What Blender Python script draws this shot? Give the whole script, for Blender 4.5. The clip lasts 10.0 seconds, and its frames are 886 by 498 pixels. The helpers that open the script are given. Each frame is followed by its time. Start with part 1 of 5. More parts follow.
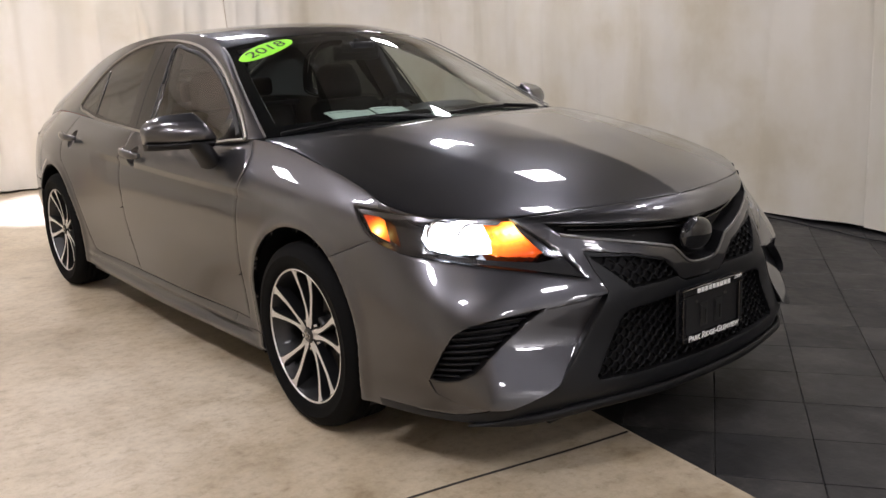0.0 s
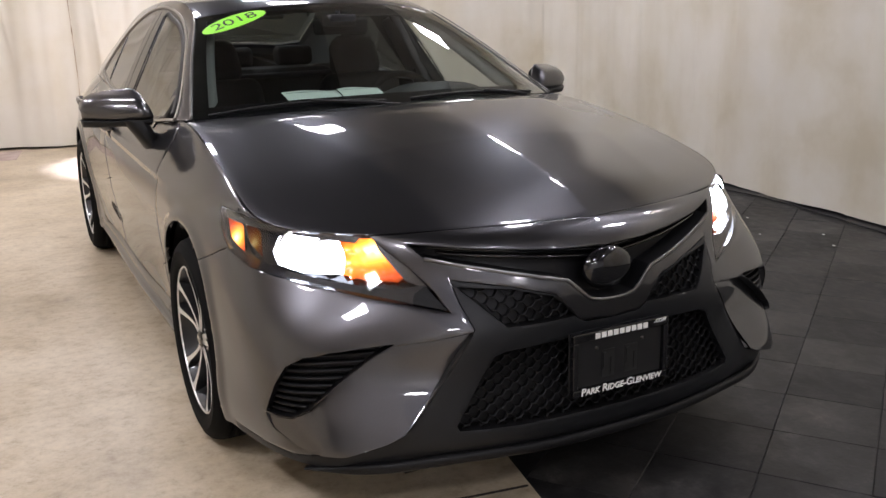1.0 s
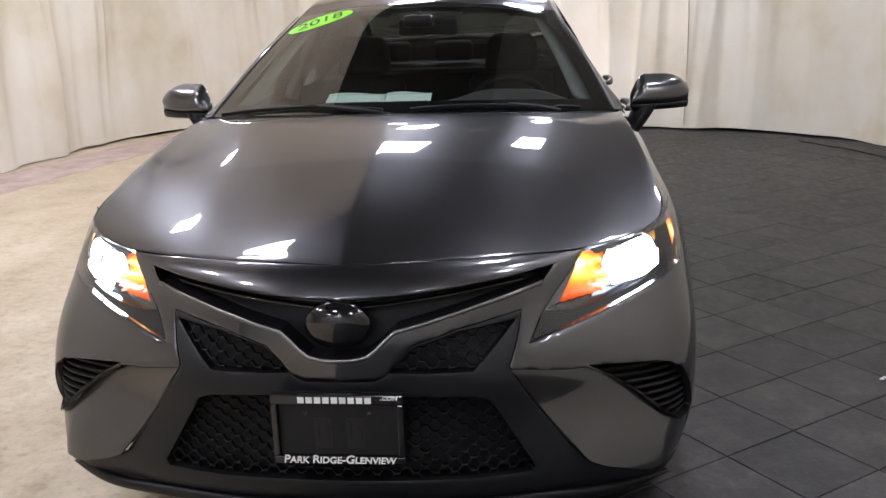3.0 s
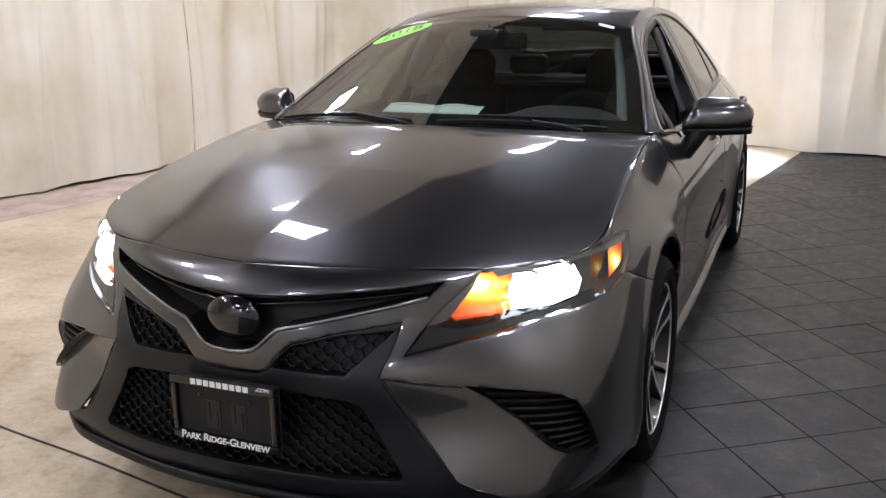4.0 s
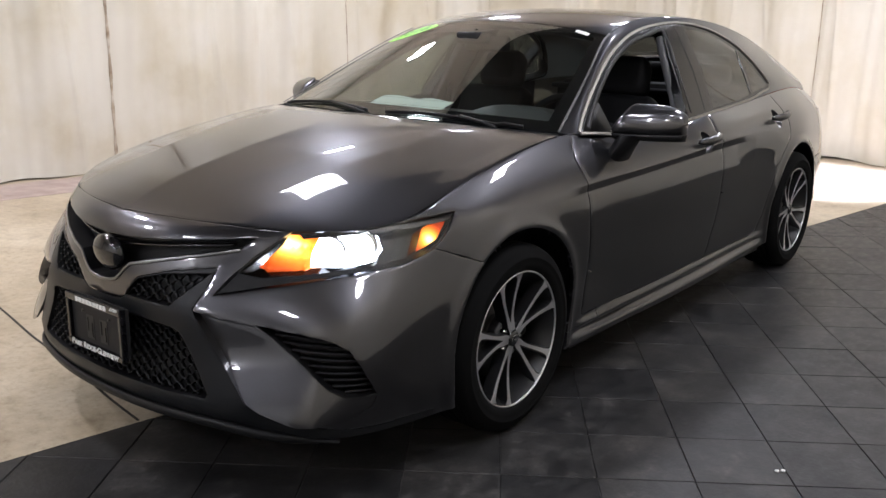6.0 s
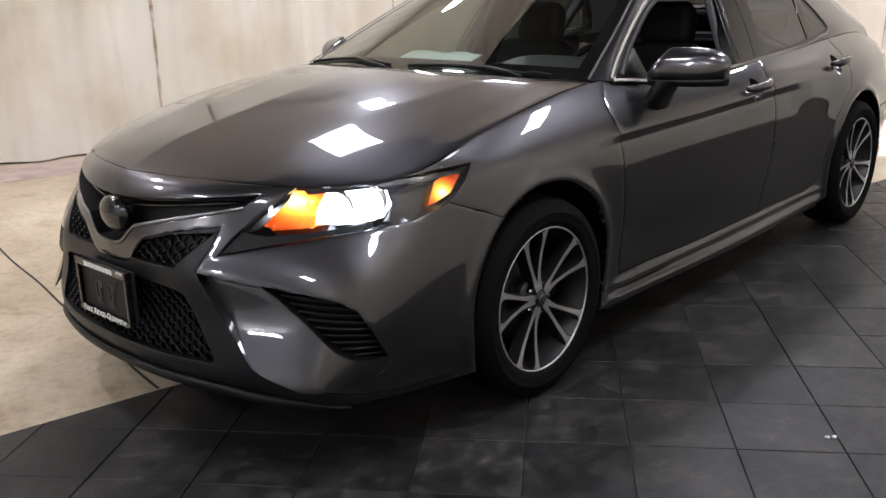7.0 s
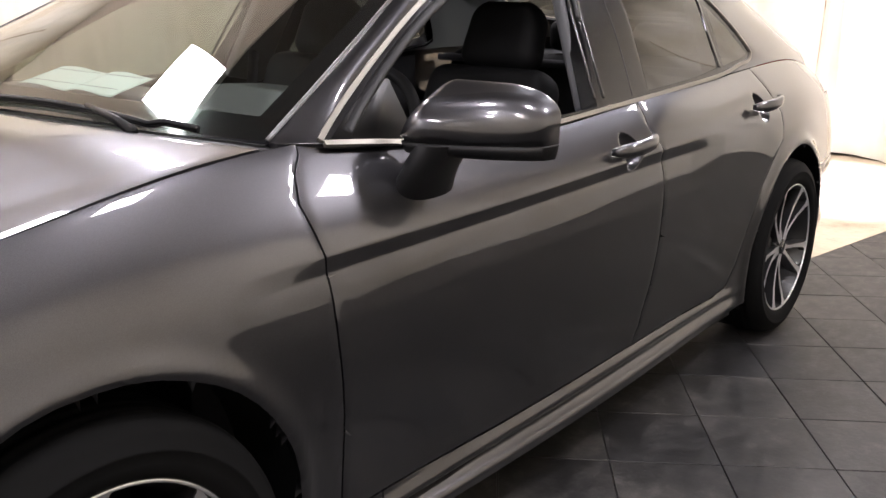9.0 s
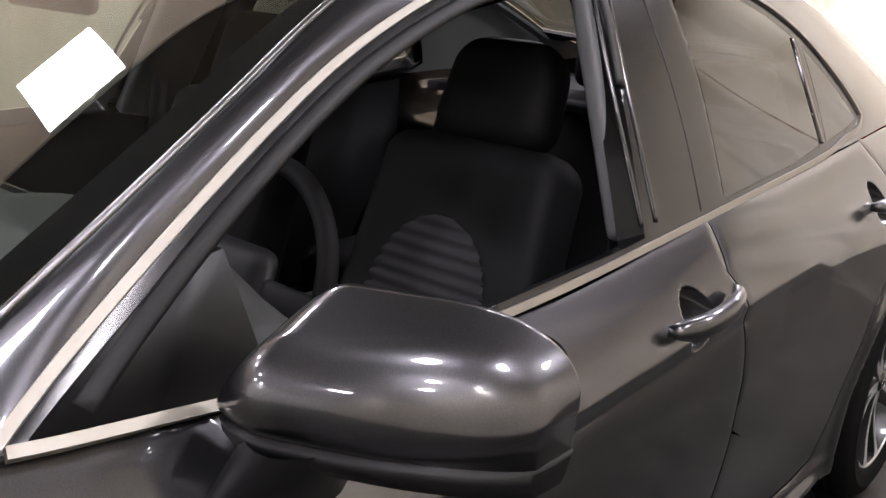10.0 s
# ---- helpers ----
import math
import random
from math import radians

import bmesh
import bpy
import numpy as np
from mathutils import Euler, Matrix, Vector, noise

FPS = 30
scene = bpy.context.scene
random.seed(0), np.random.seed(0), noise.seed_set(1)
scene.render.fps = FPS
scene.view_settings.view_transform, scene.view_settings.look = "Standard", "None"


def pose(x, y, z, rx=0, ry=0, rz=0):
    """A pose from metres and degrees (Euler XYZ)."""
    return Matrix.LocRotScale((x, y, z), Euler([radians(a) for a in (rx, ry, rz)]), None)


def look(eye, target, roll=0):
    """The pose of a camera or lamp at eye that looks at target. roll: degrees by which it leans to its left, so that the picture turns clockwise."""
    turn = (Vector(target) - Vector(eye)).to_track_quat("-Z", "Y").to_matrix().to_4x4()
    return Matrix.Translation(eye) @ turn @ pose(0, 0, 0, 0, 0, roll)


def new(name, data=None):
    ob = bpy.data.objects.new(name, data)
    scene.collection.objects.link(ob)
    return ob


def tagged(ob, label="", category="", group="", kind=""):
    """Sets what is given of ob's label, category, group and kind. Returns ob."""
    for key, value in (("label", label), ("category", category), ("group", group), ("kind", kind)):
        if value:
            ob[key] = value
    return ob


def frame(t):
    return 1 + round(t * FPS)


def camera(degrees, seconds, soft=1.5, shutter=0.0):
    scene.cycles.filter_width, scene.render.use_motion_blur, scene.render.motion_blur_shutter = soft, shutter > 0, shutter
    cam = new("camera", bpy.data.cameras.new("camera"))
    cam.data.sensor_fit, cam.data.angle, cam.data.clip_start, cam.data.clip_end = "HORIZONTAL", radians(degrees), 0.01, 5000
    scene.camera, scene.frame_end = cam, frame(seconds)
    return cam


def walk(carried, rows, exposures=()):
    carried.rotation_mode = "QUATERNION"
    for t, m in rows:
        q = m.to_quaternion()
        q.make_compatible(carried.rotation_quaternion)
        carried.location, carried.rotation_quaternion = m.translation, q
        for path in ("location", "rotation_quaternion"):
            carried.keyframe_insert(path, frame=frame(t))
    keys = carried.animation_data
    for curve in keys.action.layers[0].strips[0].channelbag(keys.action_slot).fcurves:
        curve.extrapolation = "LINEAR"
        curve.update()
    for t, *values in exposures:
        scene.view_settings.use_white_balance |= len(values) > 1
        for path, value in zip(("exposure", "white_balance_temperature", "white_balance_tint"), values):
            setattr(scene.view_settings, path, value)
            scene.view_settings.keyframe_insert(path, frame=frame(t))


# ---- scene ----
cam = camera(52.0, 10.0)
PATH = [
    (0, (-2.383, -2.711, 1.33), (-1.185, -1.174, 0.879), -2.7),
    (0.5, (-1.919, -2.72, 1.351), (-0.85, -1.103, 0.858), -1.7),
    (1, (-1.439, -2.844, 1.37), (-0.565, -1.123, 0.848), -1.4),
    (1.5, (-0.972, -2.916, 1.386), (-0.313, -1.11, 0.836), -1.2),
    (2, (-0.494, -2.929, 1.395), (-0.099, -1.049, 0.839), -1.0),
    (2.5, (-0.031, -3.0, 1.423), (0.073, -1.081, 0.87), -1.4),
    (3, (0.437, -2.925, 1.416), (0.254, -1.008, 0.875), -1.8),
    (3.2, (0.63, -2.929, 1.415), (0.318, -1.026, 0.883), -1.5),
    (4.3, (1.606, -2.706, 1.433), (0.74, -0.98, 0.916), -1.3),
    (4.5, (1.806, -2.687, 1.435), (0.87, -0.998, 0.914), -1.7),
    (5, (2.096, -2.546, 1.422), (1.037, -0.934, 0.891), -0.7),
    (5.2, (2.205, -2.507, 1.436), (1.112, -0.918, 0.907), -0.5),
    (6.3, (2.614, -2.472, 1.433), (1.377, -0.982, 0.932), 0.7),
    (6.5, (2.639, -2.461, 1.413), (1.381, -0.988, 0.916), 0.2),
    (7, (2.563, -2.266, 1.336), (1.257, -0.861, 0.771), -1.5),
    (7.5, (2.419, -1.919, 1.27), (1.13, -0.507, 0.683), -1.7),
    (8, (2.333, -1.481, 1.262), (1.071, -0.03, 0.712), 0.1),
    (8.5, (2.123, -1.028, 1.235), (0.891, 0.445, 0.673), 1.6),
    (9, (1.961, -0.574, 1.243), (0.76, 0.93, 0.7), 0.8),
    (9.5, (1.708, -0.126, 1.284), (0.448, 1.327, 0.735), 1.4),
    (10, (1.418, 0.283, 1.341), (0.196, 1.754, 0.755), 3.3),
]
walk(cam, [(t, look(eye, target, roll)) for t, eye, target, roll in PATH],
     [(0, -.16, 6180, 17), (1.5, -.12, 6050, 17), (2.5, -.16, 6050, 16), (3, .02, 5880, 15), (4.5, -.02, 5900, 15), (6.5, .03, 5930, 14), (7, 0, 5980, 15), (7.5, .40, 5980, 17), (8, .54, 6050, 17), (8.5, .46, 6200, 18), (9, .84, 6280, 18), (9.5, .92, 6260, 18), (10, .86, 6230, 19)])
# Ceiling lamps, all out of view: place in the car's plan, width, length, watts.
LAMPS = [(-.55, 4.35, .50, .50, 24), (.92, 4.40, .50, .50, 18), (-1.53, .98, .50, .42, 12), (-2.9, 2.6, .26, .26, 54), (2.58, 3.25, .34, .34, 34), (2.1, 1.4, .30, .30, 12),
         # Several of these are added fill for curtains, mirror and flank, without known source.
         (-.6, 6.2, .36, .36, 26), (1.0, 6.0, .36, .36, 13), (-3.0, 5.0, .36, .36, 26), (3.05, -.4, .16, .16, 18), (1.0, .3, .30, .30, 12), (2.4, -1.9, .30, .30, 16), (1.95, -.95, .22, .22, 20), (2.7, -4.2, .30, .30, 44), (-3.0, -1.2, .36, .36, 54), (-2.8, -2.8, .36, .36, 44),
         # Unseen lamps added ahead of the car to brighten nose and south wall.
         (-1.0, -4.8, .50, .50, 34), (1.4, -5.0, .36, .36, 28), (-2.6, -7.2, .50, .50, 38), (-.9, -8.5, .50, .50, 40), (2.3, -7.2, .50, .50, 36)]
# Spot added for the floor's bright pool, source unknown: place, aim, watts, colour, cone.
SPOTS = [(.1, 5.35, .1, 5.85, 3400, (.82, .81, 1.0), 37)]

# ---- world, lights ----
ROOM = radians(-9.8)                      # the room's turn against the car
RX, RY = Vector((math.cos(ROOM), math.sin(ROOM), 0)), Vector((-math.sin(ROOM), math.cos(ROOM), 0))


def room(a, b, z=0.0):
    """A place given across and along the room, from the middle of the front axle."""
    return RX * a + RY * b + Vector((0, 0, z))


world = bpy.data.worlds.new("world")
scene.world = world
world.use_nodes = True
world.node_tree.nodes["Background"].inputs[0].default_value = (0.9, 0.93, 1.0, 1)
world.node_tree.nodes["Background"].inputs[1].default_value = 0.02

CEIL = 3.5


# ---- materials ----
def material(name, base=(0.5, 0.5, 0.5), rough=0.5, metal=0.0, coat=0.0, **more):
    m = bpy.data.materials.new(name)
    m.use_nodes = True
    b = m.node_tree.nodes["Principled BSDF"]
    b.inputs["Base Color"].default_value = (*base, 1)
    b.inputs["Roughness"].default_value = rough
    b.inputs["Metallic"].default_value = metal
    b.inputs["Coat Weight"].default_value = coat
    for key, value in more.items():
        b.inputs[key.replace("_", " ")].default_value = value
    return m


def nodes_of(m):
    return m.node_tree.nodes, m.node_tree.links, m.node_tree.nodes["Principled BSDF"]


def noise_of(m, scale, detail=4.0, rough=0.55, stretch=(1, 1, 1)):
    n, l, b = nodes_of(m)
    co, mp, tx = n.new("ShaderNodeTexCoord"), n.new("ShaderNodeMapping"), n.new("ShaderNodeTexNoise")
    mp.inputs["Scale"].default_value = stretch
    tx.inputs["Scale"].default_value, tx.inputs["Detail"].default_value, tx.inputs["Roughness"].default_value = scale, detail, rough
    l.new(co.outputs["Object"], mp.inputs[0])
    l.new(mp.outputs[0], tx.inputs["Vector"])
    return tx


def ramp_of(m, source, stops):
    n, l, b = nodes_of(m)
    r = n.new("ShaderNodeValToRGB")
    while len(r.color_ramp.elements) < len(stops):
        r.color_ramp.elements.new(0.5)
    for e, (pos, col) in zip(r.color_ramp.elements, stops):
        e.position, e.color = pos, (*col, 1) if len(col) == 3 else (col[0], col[0], col[0], 1)
    l.new(source, r.inputs[0])
    return r


def mix_of(m, a, b_, fac, mode="MIX"):
    n, l, _ = nodes_of(m)
    x = n.new("ShaderNodeMix")
    x.data_type, x.blend_type = "RGBA", mode
    for value, slot in ((fac, x.inputs[0]), (a, x.inputs[6]), (b_, x.inputs[7])):
        if isinstance(value, (int, float)):
            slot.default_value = value
        elif isinstance(value, tuple):
            slot.default_value = (*value, 1)
        else:
            l.new(value, slot)
    return x.outputs[2]


def bump_of(m, source, strength, distance):
    n, l, b = nodes_of(m)
    x = n.new("ShaderNodeBump")
    x.inputs["Strength"].default_value, x.inputs["Distance"].default_value = strength, distance
    l.new(source, x.inputs["Height"])
    l.new(x.outputs[0], b.inputs["Normal"])
    return x


def link_to(m, source, slot):
    m.node_tree.links.new(source, m.node_tree.nodes["Principled BSDF"].inputs[slot])


def make_paint():
    m = material("metallic_paint", (0.055, 0.054, 0.057), 0.31, 0.95, 1.0, Coat_Roughness=0.02, Coat_IOR=1.67, Specular_Tint=(0.58, 0.59, 0.61, 1))
    flake = noise_of(m, 900, 1)
    r = ramp_of(m, flake.outputs[0], [(0.3, (0.050, 0.0496, 0.0535)), (0.7, (0.067, 0.0665, 0.0718))])
    link_to(m, r.outputs[0], "Base Color")
    return m


def make_curtain():
    m = material("canvas_curtain", (0.6, 0.56, 0.47), 0.85)
    big, streak, fine = noise_of(m, 1.3, 5), noise_of(m, 1.7, 4, 0.5, (1, 1, 0.22)), noise_of(m, 260, 3)
    c = ramp_of(m, streak.outputs[0], [(0.22, (0.55, 0.510, 0.415)), (0.5, (0.635, 0.605, 0.525)), (0.8, (0.69, 0.668, 0.605))])
    s = ramp_of(m, big.outputs[0], [(0.30, (0.84, 0.80, 0.70)), (0.44, (0.95, 0.935, 0.89)), (0.58, (1, 1, 1))])
    link_to(m, mix_of(m, c.outputs[0], s.outputs[0], 1.0, "MULTIPLY"), "Base Color")
    bump_of(m, fine.outputs[0], 0.25, 0.002)
    return m


def make_concrete():
    m = material("worn_concrete", (0.55, 0.48, 0.36), 0.55)
    big, mid, spot, fine = noise_of(m, 0.8, 6, 0.6), noise_of(m, 4.5, 8, 0.68), noise_of(m, 22, 8, 0.78), noise_of(m, 120, 4)
    a = ramp_of(m, big.outputs[0], [(0.3, (0.34, 0.276, 0.186)), (0.5, (0.485, 0.412, 0.300)), (0.72, (0.595, 0.525, 0.408))])
    d = ramp_of(m, mid.outputs[0], [(0.30, (0.52, 0.46, 0.38)), (0.42, (0.86, 0.83, 0.78)), (0.54, (1, 1, 1)), (0.75, (1.10, 1.10, 1.09))])
    s = ramp_of(m, spot.outputs[0], [(0.28, (0.40, 0.35, 0.28)), (0.38, (0.84, 0.82, 0.78)), (0.50, (1, 1, 1)), (0.68, (1.12, 1.12, 1.10))])
    c = mix_of(m, a.outputs[0], d.outputs[0], 1.0, "MULTIPLY")
    link_to(m, mix_of(m, c, s.outputs[0], 1.0, "MULTIPLY"), "Base Color")
    r = ramp_of(m, mid.outputs[0], [(0.3, (0.30,)), (0.7, (0.58,))])
    link_to(m, r.outputs[0], "Roughness")
    bump_of(m, fine.outputs[0], 0.12, 0.002)
    return m


def make_slate():
    m = material("dark_slate", (0.035, 0.035, 0.036), 0.5, Specular_IOR_Level=0.22)
    n, l, b = nodes_of(m)
    info = n.new("ShaderNodeObjectInfo")
    mid, worn, fine = noise_of(m, 4, 9, 0.74), noise_of(m, 19, 7, 0.72, (1, .55, 1)), noise_of(m, 60, 5)
    place = n.new("ShaderNodeNewGeometry")
    for tx in (mid, worn, fine):
        l.new(place.outputs["Position"], tx.inputs["Vector"].links[0].from_node.inputs[0])
    a = ramp_of(m, info.outputs["Random"], [(0.0, (0.013, 0.0131, 0.0137)), (0.5, (0.019, 0.0187, 0.0187)), (1.0, (0.029, 0.0281, 0.0270))])
    d = ramp_of(m, mid.outputs[0], [(0.36, (0.50, 0.50, 0.51)), (0.5, (0.95, 0.95, 0.95)), (0.62, (2.0, 1.92, 1.84))])
    e = ramp_of(m, worn.outputs[0], [(0.38, (0.62, 0.62, 0.63)), (0.52, (0.95, 0.95, 0.95)), (0.66, (2.1, 2.05, 2.0))])
    c = mix_of(m, a.outputs[0], d.outputs[0], 0.9, "MULTIPLY")
    link_to(m, mix_of(m, c, e.outputs[0], 0.8, "MULTIPLY"), "Base Color")
    r = ramp_of(m, worn.outputs[0], [(0.3, (0.30,)), (0.7, (0.58,))])
    link_to(m, r.outputs[0], "Roughness")
    bump_of(m, fine.outputs[0], 0.25, 0.003)
    return m


def glow(name, colour, strength):
    m = bpy.data.materials.new(name)
    m.use_nodes = True
    n = m.node_tree.nodes
    n.clear()
    e, o = n.new("ShaderNodeEmission"), n.new("ShaderNodeOutputMaterial")
    e.inputs[0].default_value, e.inputs[1].default_value = (*colour, 1), strength
    m.node_tree.links.new(e.outputs[0], o.inputs[0])
    return m


def glass(name, tint, gloss=0.0, base=0.04, steep=3.6):
    """Thin glass: a tinted clear sheet with a mirror film that grows towards grazing view."""
    m = bpy.data.materials.new(name)
    m.use_nodes = True
    n, l = m.node_tree.nodes, m.node_tree.links
    n.clear()
    o, mx, tr, gl, lw = (n.new("ShaderNode" + k) for k in ("OutputMaterial", "MixShader", "BsdfTransparent", "BsdfGlossy", "LayerWeight"))
    up, add = n.new("ShaderNodeMath"), n.new("ShaderNodeMath")
    up.operation, up.inputs[1].default_value = "POWER", steep
    add.operation, add.inputs[1].default_value, add.inputs[2].default_value = "MULTIPLY_ADD", 1 - base, base
    lw.inputs[0].default_value = 0.5
    tr.inputs[0].default_value = (*tint, 1)
    gl.inputs["Roughness"].default_value = gloss
    l.new(lw.outputs["Facing"], up.inputs[0])
    l.new(up.outputs[0], add.inputs[0])
    l.new(add.outputs[0], mx.inputs[0])
    l.new(tr.outputs[0], mx.inputs[1])
    l.new(gl.outputs[0], mx.inputs[2])
    l.new(mx.outputs[0], o.inputs[0])
    return m


PAINT = make_paint()
CANVAS, CONCRETE, SLATE = make_curtain(), make_concrete(), make_slate()
GROUT = material("dark_grout", (0.021, 0.020, 0.019), 0.9)
link_to(GROUT, ramp_of(GROUT, noise_of(GROUT, 2.2, 5).outputs[0], [(0.35, (0.008, 0.008, 0.008)), (0.55, (0.024, 0.023, 0.022)), (0.7, (0.075, 0.07, 0.066))]).outputs[0], "Base Color")
CEILING = material("ceiling_paint", (0.045, 0.0447, 0.045), 0.85)
TILEDULL = material("dull_ceiling_board", (0.48, 0.475, 0.46), 0.9)
TILEGREY = material("grey_ceiling_board", (0.17, 0.167, 0.163), 0.9)
TILEWHITE = material("white_ceiling_board", (0.82, 0.79, 0.77), 0.9)
BLACK = material("satin_black_plastic", (0.006, 0.006, 0.0065), 0.45, Specular_IOR_Level=0.22)
GREYPLASTIC = material("dark_grey_trim", (0.009, 0.0097, 0.011), 0.44, Specular_IOR_Level=0.3)
PILLARBLACK = material("gloss_black_pillar", (0.008, 0.008, 0.009), 0.2)
PILLARGREY = material("grey_pillar_plastic", (0.10, 0.10, 0.106), 0.5)
DASH = material("soft_dash_skin", (0.04, 0.042, 0.041), 0.5, Specular_IOR_Level=0.5)
GLOSSBLACK = material("gloss_black", (0.006, 0.006, 0.007), 0.08, 0.0, 0.5)
BRACKET = material("dull_black_bracket", (0.012, 0.012, 0.0125), 0.6, Specular_IOR_Level=0.3)
RUBBER = material("tyre_rubber", (0.0045, 0.0045, 0.0045), 0.8, Specular_IOR_Level=0.08)
ALLOY = material("machined_alloy", (0.78, 0.78, 0.79), 0.30, 0.92)
ALLOYDARK = material("black_wheel_paint", (0.006, 0.006, 0.0065), 0.38, 0.0, 0.25)
SATIN = material("satin_aluminium", (0.29, 0.272, 0.238), 0.45, 1.0)
CHROME = material("bright_chrome", (0.75, 0.75, 0.76), 0.08, 1.0)
DARKCHROME = material("satin_dark_chrome", (0.20, 0.20, 0.20), 0.34, 1.0)
STEEL = material("brake_steel", (0.07, 0.066, 0.062), 0.45, 1.0)
SEATCLOTH = material("black_seat_fabric", (0.026, 0.026, 0.029), 0.9, Specular_IOR_Level=0.2)
SEATSIDE = material("black_leatherette", (0.006, 0.006, 0.0065), 0.65, Specular_IOR_Level=0.12)
PLASTIC = material("interior_plastic", (0.010, 0.010, 0.011), 0.6, Specular_IOR_Level=0.3)
LINER = material("grey_headliner", (0.20, 0.212, 0.204), 0.9)
WHITE = material("white_card", (0.8, 0.8, 0.78), 0.6)
GREEN = material("lime_green_sticker", (0.30, 0.85, 0.03), 0.45)
INK = material("black_ink", (0.01, 0.01, 0.01), 0.5)
LETTER = material("white_lettering", (0.8, 0.8, 0.78), 0.5)
WINDSHIELD = glass("windshield_glass", (0.58, 0.65, 0.61), 0.0, 0.05, 2.4)
CLEARGLASS = glass("lightly_tinted_glass", (0.36, 0.40, 0.37), 0.0, 0.08)
SIDEGLASS = glass("tinted_glass", (0.09, 0.095, 0.09), 0.0, 0.06)
LENS = glass("lamp_lens", (0.95, 0.96, 0.97), 0.0, 0.05)
LAMPWHITE = glow("led_white", (0.86, 0.92, 1.0), 60)
REDLENS = material("red_tail_lens", (0.25, 0.01, 0.012), 0.12, 0.0, 1.0)
TROFFER = glow("lamp_panel", (1.0, 0.98, 0.96), 16)


# ---- building helpers ----
def part(name, bm, mat, parent=None, label="", smooth=True):
    """Links a bmesh as one mesh object, under a thing if one is given."""
    me = bpy.data.meshes.new(name)
    bm.to_mesh(me)
    bm.free()
    for p in me.polygons:
        p.use_smooth = smooth
    me.materials.append(mat)
    ob = new(name, me)
    if parent is not None:
        ob.parent = parent
    if label:
        ob["label"] = label
    return ob


def thing(name, label, category, group="", kind=""):
    return tagged(new(name), label, category, group, kind)


def box(bm, lo, hi, bevel=0.0, seg=2):
    r = bmesh.ops.create_cube(bm, size=1)
    lo, hi = Vector(lo), Vector(hi)
    for v in r["verts"]:
        v.co = Vector((lo[k] + (v.co[k] + 0.5) * (hi[k] - lo[k]) for k in range(3)))
    if bevel:
        es = list({e for v in r["verts"] for e in v.link_edges})
        bmesh.ops.bevel(bm, geom=es, offset=bevel, segments=seg, affect="EDGES", profile=0.5)
    return bm


def boxed(lo, hi, bevel=0.0, seg=2):
    return box(bmesh.new(), lo, hi, bevel, seg)


def moved(bm, m):
    bmesh.ops.transform(bm, matrix=m, verts=bm.verts)
    return bm


def spline(knots, values, query):
    """Natural cubic through values at the knots."""
    t, p, q = np.asarray(knots, float), np.asarray(values, float), np.asarray(query, float)
    n = len(t)
    h = np.diff(t)
    a, r = np.eye(n), np.zeros((n,) + p.shape[1:])
    for i in range(1, n - 1):
        a[i, i - 1], a[i, i], a[i, i + 1] = h[i - 1], 2 * (h[i - 1] + h[i]), h[i]
        r[i] = 6 * ((p[i + 1] - p[i]) / h[i] - (p[i] - p[i - 1]) / h[i - 1])
    m = np.linalg.solve(a, r.reshape(n, -1)).reshape(r.shape)
    k = np.clip(np.searchsorted(t, q, side="right") - 1, 0, n - 2)
    one = (slice(None),) + (None,) * (p.ndim - 1)
    d0, d1, hh = (q - t[k])[one], (t[k + 1] - q)[one], h[k][one]
    return (m[k] * d1**3 + m[k + 1] * d0**3) / (6 * hh) + (p[k] / hh - m[k] * hh / 6) * d1 + (p[k + 1] / hh - m[k + 1] * hh / 6) * d0


def along(points, n):
    """n places evenly along a smooth curve through the points."""
    p = np.asarray(points, float)
    t = np.r_[0, np.cumsum(np.linalg.norm(np.diff(p, axis=0), axis=1) ** 0.8)]
    fine = spline(t, p, np.linspace(0, t[-1], n * 12))
    s = np.r_[0, np.cumsum(np.linalg.norm(np.diff(fine, axis=0), axis=1))]
    return np.stack([np.interp(np.linspace(0, s[-1], n), s, fine[:, k]) for k in range(p.shape[1])], 1)


def sheet(grid):
    """A mesh of quads over a grid of places."""
    g = np.asarray(grid)
    a, b = g.shape[:2]
    bm = bmesh.new()
    vs = [bm.verts.new(p) for p in g.reshape(-1, 3)]
    for i in range(a - 1):
        for j in range(b - 1):
            bm.faces.new((vs[i * b + j], vs[(i + 1) * b + j], vs[(i + 1) * b + j + 1], vs[i * b + j + 1]))
    bmesh.ops.remove_doubles(bm, verts=bm.verts, dist=1e-5)
    return bm


def tube(points, radius, n=8, closed=False):
    """A round bar along places."""
    pts = [Vector(p) for p in points]
    bm, rings = bmesh.new(), []
    for i, p in enumerate(pts):
        if closed:
            d = pts[(i + 1) % len(pts)] - pts[i - 1]
        else:
            d = pts[min(i + 1, len(pts) - 1)] - pts[max(i - 1, 0)]
        d.normalize()
        s = d.cross(Vector((0, 0, 1)))
        s = s.normalized() if s.length > 1e-3 else Vector((1, 0, 0))
        u = s.cross(d)
        r = radius[i] if isinstance(radius, (list, tuple)) else radius
        rings.append([bm.verts.new(p + (s * math.cos(k * math.tau / n) + u * math.sin(k * math.tau / n)) * r) for k in range(n)])
    pairs = list(zip(rings, rings[1:])) + ([(rings[-1], rings[0])] if closed else [])
    for a, b in pairs:
        for k in range(n):
            bm.faces.new((a[k], a[(k + 1) % n], b[(k + 1) % n], b[k]))
    if not closed:
        bm.faces.new(rings[0][::-1]), bm.faces.new(rings[-1])
    return bm


